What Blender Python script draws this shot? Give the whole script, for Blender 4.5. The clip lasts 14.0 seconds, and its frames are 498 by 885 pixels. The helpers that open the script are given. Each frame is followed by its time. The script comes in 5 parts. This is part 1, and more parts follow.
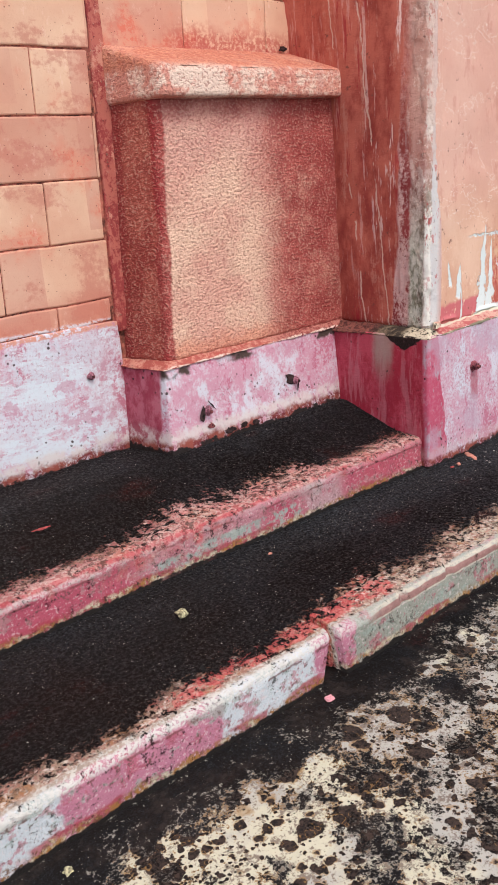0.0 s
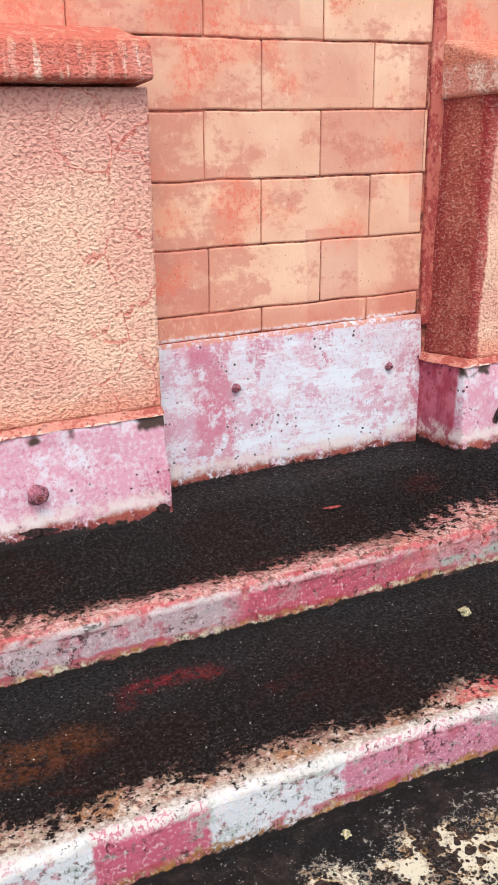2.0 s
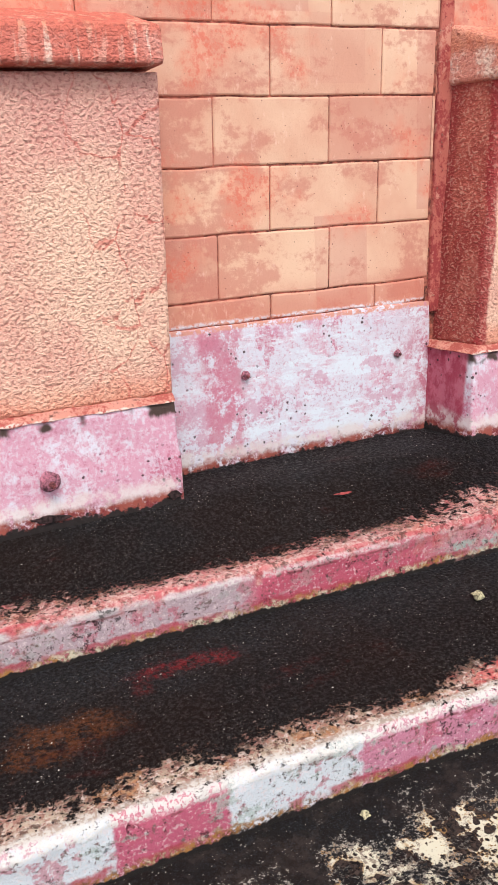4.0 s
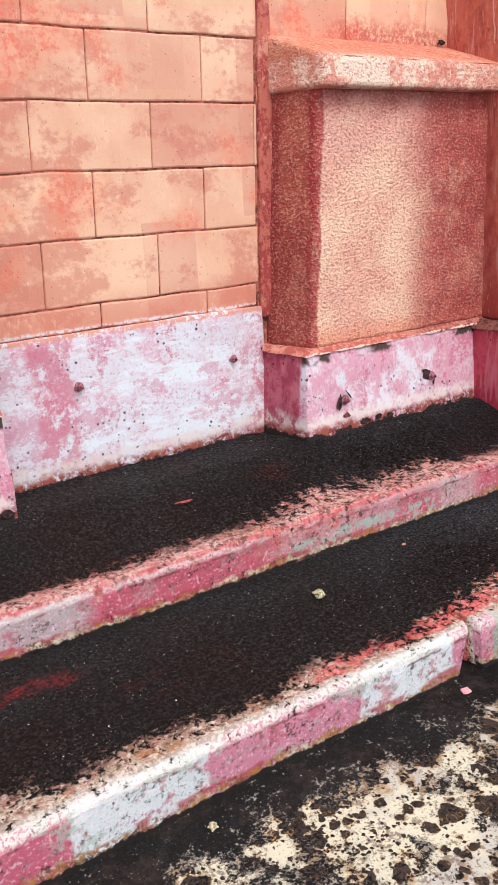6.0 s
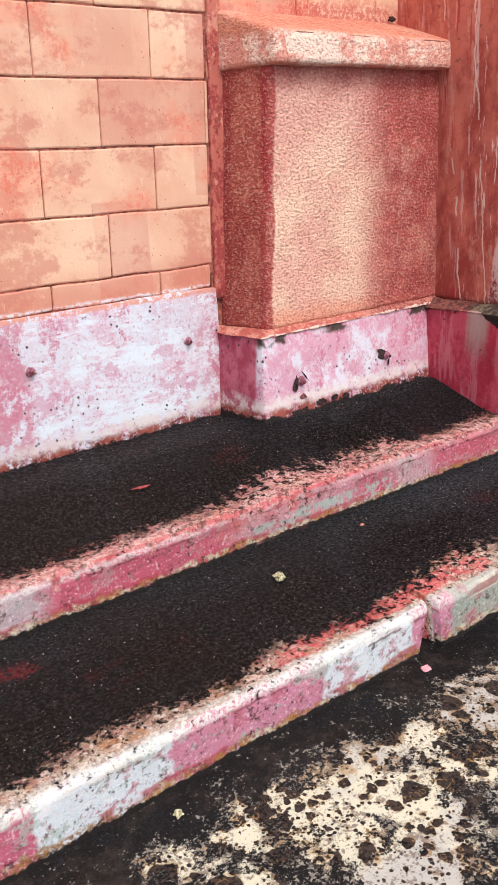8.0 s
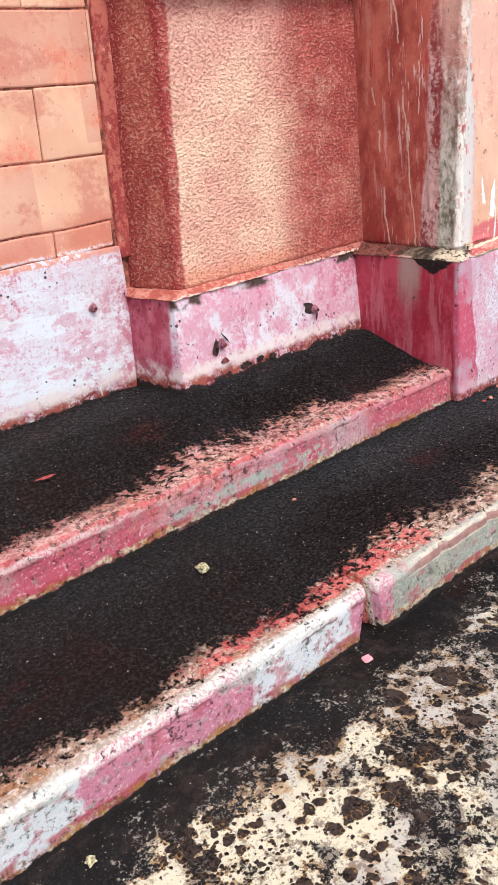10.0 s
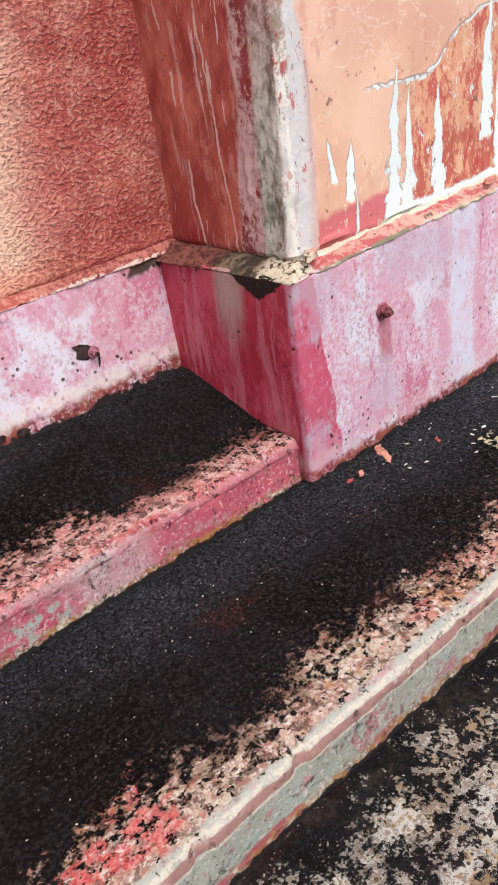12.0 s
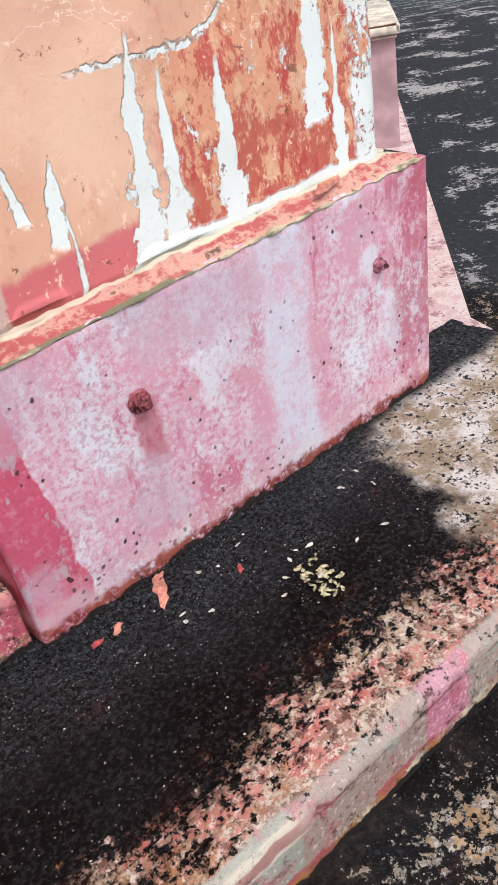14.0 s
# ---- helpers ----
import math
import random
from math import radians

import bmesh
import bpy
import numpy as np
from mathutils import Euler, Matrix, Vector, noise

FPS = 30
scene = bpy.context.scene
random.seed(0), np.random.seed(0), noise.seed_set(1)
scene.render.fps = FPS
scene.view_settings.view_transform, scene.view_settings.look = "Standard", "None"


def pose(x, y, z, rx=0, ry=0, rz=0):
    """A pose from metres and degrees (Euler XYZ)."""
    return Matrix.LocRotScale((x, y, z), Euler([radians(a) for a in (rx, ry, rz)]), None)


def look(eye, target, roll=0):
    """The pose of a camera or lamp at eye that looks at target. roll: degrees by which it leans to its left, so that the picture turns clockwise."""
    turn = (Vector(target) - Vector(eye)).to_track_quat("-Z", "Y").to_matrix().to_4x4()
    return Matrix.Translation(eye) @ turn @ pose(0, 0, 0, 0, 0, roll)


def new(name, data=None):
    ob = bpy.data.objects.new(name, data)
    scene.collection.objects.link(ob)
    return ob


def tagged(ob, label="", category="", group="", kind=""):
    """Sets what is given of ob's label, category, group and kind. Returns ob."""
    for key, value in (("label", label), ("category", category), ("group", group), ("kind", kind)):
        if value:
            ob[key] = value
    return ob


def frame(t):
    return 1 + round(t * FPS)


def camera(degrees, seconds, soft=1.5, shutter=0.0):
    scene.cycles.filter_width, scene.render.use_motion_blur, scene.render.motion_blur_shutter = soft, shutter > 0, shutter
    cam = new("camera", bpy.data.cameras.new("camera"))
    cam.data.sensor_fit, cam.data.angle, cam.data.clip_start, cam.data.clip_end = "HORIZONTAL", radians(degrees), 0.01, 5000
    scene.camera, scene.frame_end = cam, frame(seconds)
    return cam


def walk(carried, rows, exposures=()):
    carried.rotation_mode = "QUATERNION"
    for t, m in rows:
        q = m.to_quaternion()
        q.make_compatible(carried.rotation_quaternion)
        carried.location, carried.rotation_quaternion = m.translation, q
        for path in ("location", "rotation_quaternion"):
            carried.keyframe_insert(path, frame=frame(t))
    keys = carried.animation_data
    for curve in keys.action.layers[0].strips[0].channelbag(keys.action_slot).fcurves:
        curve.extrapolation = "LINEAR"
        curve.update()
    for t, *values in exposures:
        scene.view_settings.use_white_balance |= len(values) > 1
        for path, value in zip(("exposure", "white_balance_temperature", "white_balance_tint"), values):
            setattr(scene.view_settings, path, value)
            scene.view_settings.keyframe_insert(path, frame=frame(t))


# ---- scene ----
cam = camera(33.8, 14.0)
PATH = [
    (0, (0.81, 0.745, 1.276), (2.054, 2.188, 0.668), -4.8),
    (0.5, (0.769, 0.767, 1.272), (1.922, 2.285, 0.668), -4.0),
    (1, (0.716, 0.78, 1.291), (1.737, 2.39, 0.687), -3.4),
    (1.5, (0.664, 0.801, 1.29), (1.526, 2.507, 0.701), -3.1),
    (2, (0.627, 0.807, 1.287), (1.396, 2.558, 0.701), -2.7),
    (2.2, (0.617, 0.804, 1.281), (1.351, 2.571, 0.698), -2.7),
    (4.3, (0.589, 0.816, 1.247), (1.381, 2.554, 0.654), -3.3),
    (4.5, (0.601, 0.814, 1.242), (1.42, 2.54, 0.65), -3.4),
    (5, (0.63, 0.814, 1.249), (1.531, 2.497, 0.652), -3.7),
    (5.5, (0.65, 0.806, 1.255), (1.65, 2.435, 0.668), -3.6),
    (6, (0.659, 0.807, 1.247), (1.73, 2.39, 0.656), -3.0),
    (6.5, (0.665, 0.811, 1.251), (1.786, 2.35, 0.639), -2.3),
    (7, (0.664, 0.82, 1.249), (1.804, 2.34, 0.624), -2.6),
    (9.3, (0.683, 0.872, 1.253), (1.866, 2.322, 0.549), -4.4),
    (9.5, (0.708, 0.889, 1.245), (1.905, 2.32, 0.525), -4.8),
    (10, (0.904, 0.954, 1.227), (2.103, 2.36, 0.463), -5.8),
    (10.5, (1.163, 1.032, 1.237), (2.346, 2.43, 0.433), -7.2),
    (11, (1.491, 1.21, 1.211), (2.745, 2.51, 0.352), -7.8),
    (11.5, (1.798, 1.314, 1.212), (3.078, 2.56, 0.313), -8.3),
    (12, (2.077, 1.339, 1.208), (3.21, 2.691, 0.266), -8.4),
    (12.5, (2.267, 1.403, 1.162), (3.254, 2.8, 0.127), -9.4),
    (13, (2.454, 1.541, 1.146), (3.415, 2.916, 0.056), -8.8),
    (13.2, (2.519, 1.583, 1.142), (3.51, 2.94, 0.057), -7.8),
    (13.5, (2.67, 1.585, 1.145), (3.647, 2.932, 0.035), -9.4),
    (13.7, (2.833, 1.518, 1.175), (3.75, 2.885, 0.039), -11.0),
    (14, (2.992, 1.491, 1.173), (3.989, 2.829, 0.07), -10.6),
]
walk(cam, [(t, look(eye, target, roll)) for t, eye, target, roll in PATH],
     [(0, 0.47), (0.5, 0.69), (2, 0.68), (5, 0.71), (7, 0.76), (9.5, 0.78), (10.5, 0.84), (11, 0.80), (11.6, 0.66), (12.5, 0.70), (13.5, 0.72), (14, 0.60)])

# ---- world and light: bright overcast day ----
world = bpy.data.worlds.new("sky")
scene.world = world
world.use_nodes = True
wn, wl = world.node_tree.nodes, world.node_tree.links
sky = wn.new("ShaderNodeTexSky")
sky.sky_type = "NISHITA"
sky.sun_disc = False
SUN_ELEV, SUN_ROT = radians(56), radians(188)
sky.sun_elevation, sky.sun_rotation = SUN_ELEV, SUN_ROT
sky.air_density, sky.dust_density, sky.ozone_density = 1.0, 4.0, 1.0
wtc, shift, unit, veil = wn.new("ShaderNodeTexCoord"), wn.new("ShaderNodeVectorMath"), wn.new("ShaderNodeVectorMath"), wn.new("ShaderNodeMix")
shift.operation, unit.operation, veil.data_type = "ADD", "NORMALIZE", "RGBA"
shift.inputs[1].default_value = (0, 0, 0.22)  # the land falls away, so the horizon lies low
wl.new(wtc.outputs["Generated"], shift.inputs[0])
wl.new(shift.outputs[0], unit.inputs[0])
wl.new(unit.outputs[0], sky.inputs[0])
veil.inputs[0].default_value, veil.inputs[7].default_value = 0.5, (6.6, 7.2, 7.6, 1)  # high white cloud
wl.new(sky.outputs[0], veil.inputs[6])
wl.new(veil.outputs[2], wn["Background"].inputs[0])
wn["Background"].inputs[1].default_value = 0.13
sun = new("sun", bpy.data.lights.new("sun", "SUN"))
sun.data.energy, sun.data.angle, sun.data.color = 1.3, radians(24), (1.0, 0.97, 0.93)
away = Vector((math.sin(SUN_ROT) * math.cos(SUN_ELEV), math.cos(SUN_ROT) * math.cos(SUN_ELEV), math.sin(SUN_ELEV)))
sun.matrix_world = look(away * 20, (0, 0, 0))


# ---- material kit ----
def C(r, g, b):
    """A colour from 0..255 display values, desaturated a little to offset the render's red cast."""
    grey = 0.3 * r + 0.55 * g + 0.15 * b
    r, g, b = (grey + (v - grey) * 0.88 for v in (r, g, b))
    return tuple((v / 255 / 12.92) if v / 255 <= 0.04045 else ((v / 255 + 0.055) / 1.055) ** 2.4 for v in (r, g, b)) + (1.0,)


class Mat:
    """Builds a node material: each method returns a socket."""

    def __init__(self, name, rough=0.85):
        self.m = bpy.data.materials.new(name)
        self.m.use_nodes = True
        self.n, self.l = self.m.node_tree.nodes, self.m.node_tree.links
        self.b = self.n["Principled BSDF"]
        self.b.inputs["Roughness"].default_value = rough
        self.b.inputs["Specular IOR Level"].default_value = 0.25
        geo = self.n.new("ShaderNodeNewGeometry")
        self.P = geo.outputs["Position"]
        sep = self.n.new("ShaderNodeSeparateXYZ")
        self.l.new(self.P, sep.inputs[0])
        self.X, self.Y, self.Z = sep.outputs
        self.N = geo.outputs["Normal"]

    def put(self, sock, value):
        if isinstance(value, bpy.types.NodeSocket):
            self.l.new(value, sock)
        elif sock.type == "RGBA" and isinstance(value, float):
            sock.default_value = (value, value, value, 1.0)
        else:
            sock.default_value = value

    def math(self, op, a, b=0.0, clamp=False):
        k = self.n.new("ShaderNodeMath")
        k.operation, k.use_clamp = op, clamp
        self.put(k.inputs[0], a), self.put(k.inputs[1], b)
        return k.outputs[0]

    def add(self, a, b): return self.math("ADD", a, b)
    def sub(self, a, b): return self.math("SUBTRACT", a, b)
    def mul(self, a, b): return self.math("MULTIPLY", a, b)
    def top(self, a, b): return self.math("MAXIMUM", a, b)
    def low(self, a, b): return self.math("MINIMUM", a, b)
    def inv(self, a): return self.math("SUBTRACT", 1.0, a)

    def step(self, v, a, b, lo=0.0, hi=1.0):
        k = self.n.new("ShaderNodeMapRange")
        k.interpolation_type = "SMOOTHSTEP"
        if a > b:
            a, b, lo, hi = b, a, hi, lo
        self.put(k.inputs[0], v)
        for i, x in enumerate((a, b, lo, hi)):
            k.inputs[i + 1].default_value = x
        return k.outputs[0]

    def scaled(self, sx, sy, sz, off=0.0):
        k = self.n.new("ShaderNodeVectorMath")
        k.operation = "MULTIPLY_ADD"
        self.l.new(self.P, k.inputs[0])
        k.inputs[1].default_value, k.inputs[2].default_value = (sx, sy, sz), (off, off * 1.7, off * 0.6)
        return k.outputs[0]

    def noise(self, scale, detail=4.0, rough=0.55, st=(1, 1, 1), off=0.0, dist=0.0):
        k = self.n.new("ShaderNodeTexNoise")
        self.l.new(self.scaled(*st, off), k.inputs["Vector"])
        k.inputs["Scale"].default_value, k.inputs["Detail"].default_value = scale, detail
        k.inputs["Roughness"].default_value, k.inputs["Distortion"].default_value = rough, dist
        return k.outputs["Fac"]

    def voro(self, scale, st=(1, 1, 1), off=0.0, feature="F1"):
        k = self.n.new("ShaderNodeTexVoronoi")
        k.feature = feature
        self.l.new(self.scaled(*st, off), k.inputs["Vector"])
        k.inputs["Scale"].default_value = scale
        return k.outputs["Distance"]

    def rand(self):
        return self.n.new("ShaderNodeObjectInfo").outputs["Random"]

    def mix(self, f, a, b):
        k = self.n.new("ShaderNodeMix")
        k.data_type = "RGBA"
        self.put(k.inputs[0], f), self.put(k.inputs[6], a), self.put(k.inputs[7], b)
        return k.outputs[2]

    def wob(self, v, amp, scale=14.0, detail=4.0, off=0.0, st=(1, 1, 1)):
        """v pushed about by noise, for ragged edges."""
        return self.add(v, self.mul(self.sub(self.noise(scale, detail, 0.65, st, off), 0.5), amp * 2))

    def window(self, v, a, b, soft):
        return self.mul(self.step(v, a - soft, a + soft), self.step(v, b + soft, b - soft))

    def done(self, colour, height=None, dist=0.004, strength=1.0, rough=None, shine=None):
        if shine is not None:
            self.put(self.b.inputs["Specular IOR Level"], shine)
        self.put(self.b.inputs["Base Color"], colour)
        if rough is not None:
            self.put(self.b.inputs["Roughness"], rough)
        if height is not None:
            k = self.n.new("ShaderNodeBump")
            k.inputs["Strength"].default_value, k.inputs["Distance"].default_value = strength, dist
            self.l.new(height, k.inputs["Height"])
            self.l.new(k.outputs[0], self.b.inputs["Normal"])
        return self.m


def plain(name, c, rough=0.85, grain=60.0, amount=0.25, bump=0.002):
    m = Mat(name, rough)
    g = m.noise(grain, 5)
    big = m.noise(grain / 8, 3, off=3)
    dark = tuple(v * (1 - amount * 1.6) for v in c[:3]) + (1,)
    lite = tuple(min(1, v * (1 + amount)) for v in c[:3]) + (1,)
    return m.done(m.mix(m.step(m.add(m.mul(g, 0.6), m.mul(big, 0.4)), 0.35, 0.65), dark, lite), g, bump)


PEACH, PEACH_LT = C(214, 158, 130), C(226, 184, 154)
BLACK, CREAM = C(30, 27, 28), C(226, 216, 188)


def cells(m, sx, sz, off=0.0):
    """One random value for each cell of sx by sz metres of a wall."""
    k = m.n.new("ShaderNodeVectorMath")
    k.operation = "FLOOR"
    m.l.new(m.scaled(1 / sx, 0.0, 1 / sz, off), k.inputs[0])
    w = m.n.new("ShaderNodeTexWhiteNoise")
    m.l.new(k.outputs[0], w.inputs["Vector"])
    return w.outputs["Value"]


def block_paint():
    m = Mat("painted_block", 0.8)
    r = m.rand()
    fine = m.noise(55, 8, 0.72)
    grain = m.noise(230, 3, 0.6)
    broad = m.noise(3.0, 4, off=1)
    base = m.mix(m.step(broad, 0.35, 0.66), PEACH, PEACH_LT)
    base = m.mix(m.mul(m.step(cells(m, 0.2, 0.2, 0.35), 0.55, 0.9), 0.45), base, C(200, 132, 116))
    base = m.mix(m.mul(m.step(r, 0.45, 0.95), 0.6), base, C(200, 130, 110))
    base = m.mix(m.mul(m.step(r, 0.35, 0.05), 0.35), base, C(226, 180, 148))
    left = m.step(m.X, 2.2, 1.5)
    smear = m.step(m.add(m.add(m.mul(m.noise(4.5, 7, 0.68, (1, 1, 1.5), 4), 0.75), m.mul(fine, 0.25)), m.mul(left, 0.07)), 0.52, 0.60)
    base = m.mix(m.mul(smear, 0.6), base, C(194, 112, 96))
    hotzone = m.step(m.add(m.noise(4.0, 3, 0.5, off=9), m.mul(left, 0.08)), 0.54, 0.66)
    base = m.mix(m.mul(hotzone, 0.4), base, C(222, 126, 98))
    base = m.mix(m.mul(m.mul(m.step(m.add(m.mul(fine, 0.55), m.mul(m.noise(16, 6, 0.7, off=19), 0.45)), 0.48, 0.57), hotzone), 0.6), base, C(220, 98, 76))
    over_cap = m.mul(m.step(m.wob(m.Z, 0.05, 10, 6, 3), 1.83, 1.76), m.step(m.wob(m.X, 0.15, 5), 2.65, 2.85))
    base = m.mix(m.mul(m.mul(over_cap, m.step(fine, 0.40, 0.54)), 0.75), base, C(186, 70, 62))
    lowred = m.step(m.wob(m.Z, 0.05, 9), 1.0, 0.86, 0, 0.6)
    base = m.mix(lowred, base, C(200, 112, 92))
    base = m.mix(m.mul(m.step(m.wob(m.Z, 0.012, 30), 0.862, 0.85), m.step(fine, 0.44, 0.52)), base, C(206, 200, 206))
    base = m.mix(m.step(m.noise(26, 7, 0.75, (1, 1, 0.5), 12), 0.58, 0.68, 0, 0.35), base, C(236, 200, 180))
    base = m.mix(m.step(grain, 0.60, 0.76, 0, 0.35), base, C(170, 104, 88))
    speck = m.step(m.voro(46, off=2), 0.12, 0.07)
    base = m.mix(m.mul(m.mul(speck, 0.8), m.step(m.noise(11, 2), 0.46, 0.56)), base, C(118, 62, 54))
    h = m.add(m.add(m.mul(grain, 0.3), m.mul(fine, 0.5)), m.noise(14, 3, off=2))
    return m.done(base, h, 0.004, 0.8)


def stucco(m):
    """Height of the thrown render: worm-like lumps with sharp troughs."""
    a = m.noise(92, 1.5, 0.5, (1, 1, 1.2), 3, 0.35)
    b = m.noise(210, 2, 0.5, (1, 1, 1.1), 8)
    return m.add(m.mul(a, 0.75), m.mul(b, 0.25))


def roughcast(name, stained, face_y=3.03):
    m = Mat(name, 0.9)
    g = stucco(m)
    broad = m.noise(4.5, 5, off=5)
    base = m.mix(m.step(broad, 0.38, 0.62), C(222, 162, 142), C(230, 184, 158))
    base = m.mix(m.step(m.wob(m.Z, 0.12, 5), 1.2, 1.5, 0, 0.6), base, C(208, 140, 132))
    base = m.mix(m.step(m.wob(m.Z, 0.06, 12), 0.79, 0.71, 0, 0.65), base, C(222, 128, 98))
    if stained:
        red = m.step(m.wob(m.X, 0.06, 6, 7), 2.84, 3.10)
        lean = m.sub(m.X, m.mul(m.sub(m.Z, 0.7), 0.066))
        strip = m.step(m.wob(lean, 0.018, 12, 6), 2.482, 2.468)
        # Cap's shadow on the panel head, coloured in with the red stain.
        under = m.step(m.wob(m.Z, 0.08, 9, 6), 1.44, 1.55, 0, 0.8)
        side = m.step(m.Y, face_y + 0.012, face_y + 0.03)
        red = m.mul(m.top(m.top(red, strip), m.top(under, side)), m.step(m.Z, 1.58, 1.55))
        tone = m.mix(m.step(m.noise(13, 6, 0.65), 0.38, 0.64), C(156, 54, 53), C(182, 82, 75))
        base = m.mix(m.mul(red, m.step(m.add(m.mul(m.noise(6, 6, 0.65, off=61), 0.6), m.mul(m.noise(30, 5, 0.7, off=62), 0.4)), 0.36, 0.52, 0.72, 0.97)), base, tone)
        # Left return: red paint, deepened to carry part of that face's shade.
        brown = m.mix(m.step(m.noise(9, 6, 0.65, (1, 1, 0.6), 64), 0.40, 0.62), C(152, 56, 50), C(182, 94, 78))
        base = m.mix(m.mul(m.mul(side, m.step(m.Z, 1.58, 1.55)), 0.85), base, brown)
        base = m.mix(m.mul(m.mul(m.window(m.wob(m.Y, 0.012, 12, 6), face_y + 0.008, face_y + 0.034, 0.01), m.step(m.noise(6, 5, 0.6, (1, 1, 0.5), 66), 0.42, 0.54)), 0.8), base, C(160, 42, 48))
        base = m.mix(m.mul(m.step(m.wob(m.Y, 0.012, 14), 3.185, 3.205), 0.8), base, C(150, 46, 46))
    else:
        k = m.n.new("ShaderNodeTexVoronoi")
        k.feature = "DISTANCE_TO_EDGE"
        k.inputs["Scale"].default_value = 1.0
        bend, shake = m.n.new("ShaderNodeVectorMath"), m.n.new("ShaderNodeTexNoise")
        bend.operation = "MULTIPLY_ADD"
        shake.inputs["Scale"].default_value, shake.inputs["Detail"].default_value = 9.0, 5.0
        m.l.new(m.P, shake.inputs["Vector"])
        m.l.new(shake.outputs["Color"], bend.inputs[0])
        bend.inputs[1].default_value = (0.75, 0.0, 0.75)
        m.l.new(m.scaled(8.5, 0.0, 5.0, 1.3), bend.inputs[2])
        m.l.new(bend.outputs[0], k.inputs["Vector"])
        crack = m.mul(m.step(k.outputs["Distance"], 0.026, 0.010), m.step(m.noise(7, 4, off=23), 0.40, 0.48))
        base = m.mix(m.mul(m.mul(crack, 0.65), m.step(m.wob(m.X, 0.10, 6), 1.06, 1.18)), base, C(196, 84, 72))
    # Relief shading put into the colour: darker troughs, highlit crests.
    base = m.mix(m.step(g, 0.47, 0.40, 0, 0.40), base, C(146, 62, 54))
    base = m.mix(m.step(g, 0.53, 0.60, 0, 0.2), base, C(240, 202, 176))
    return m.done(base, g, 0.013, 1.0)


def cap_paint():
    m = Mat("cap_paint", 0.9)
    g = stucco(m)
    fine = m.noise(50, 7, 0.7, off=4)
    base = m.mix(m.step(m.add(m.mul(m.noise(7, 5, off=3), 0.6), m.mul(fine, 0.4)), 0.46, 0.56), C(212, 138, 120), C(228, 196, 178))
    base = m.mix(m.step(m.wob(m.Z, 0.02), 1.625, 1.66, 0, 0.8), base, m.mix(m.step(fine, 0.4, 0.6), C(214, 138, 106), C(190, 96, 72)))
    base = m.mix(m.mul(m.step(m.noise(9, 6, 0.6, (2.5, 1, 0.6), 6), 0.57, 0.65), 0.45), base, C(190, 92, 78))
    base = m.mix(m.mul(m.step(m.X, 1.5, 1.3), m.step(m.noise(16, 5, 0.6, (2.2, 1, 0.4), 16), 0.6, 0.5, 0, 0.8)), base, C(200, 94, 78))
    # Coping troughs get their shade from the colour too.
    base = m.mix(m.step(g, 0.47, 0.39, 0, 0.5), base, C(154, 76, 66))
    return m.done(base, g, 0.010, 1.0)


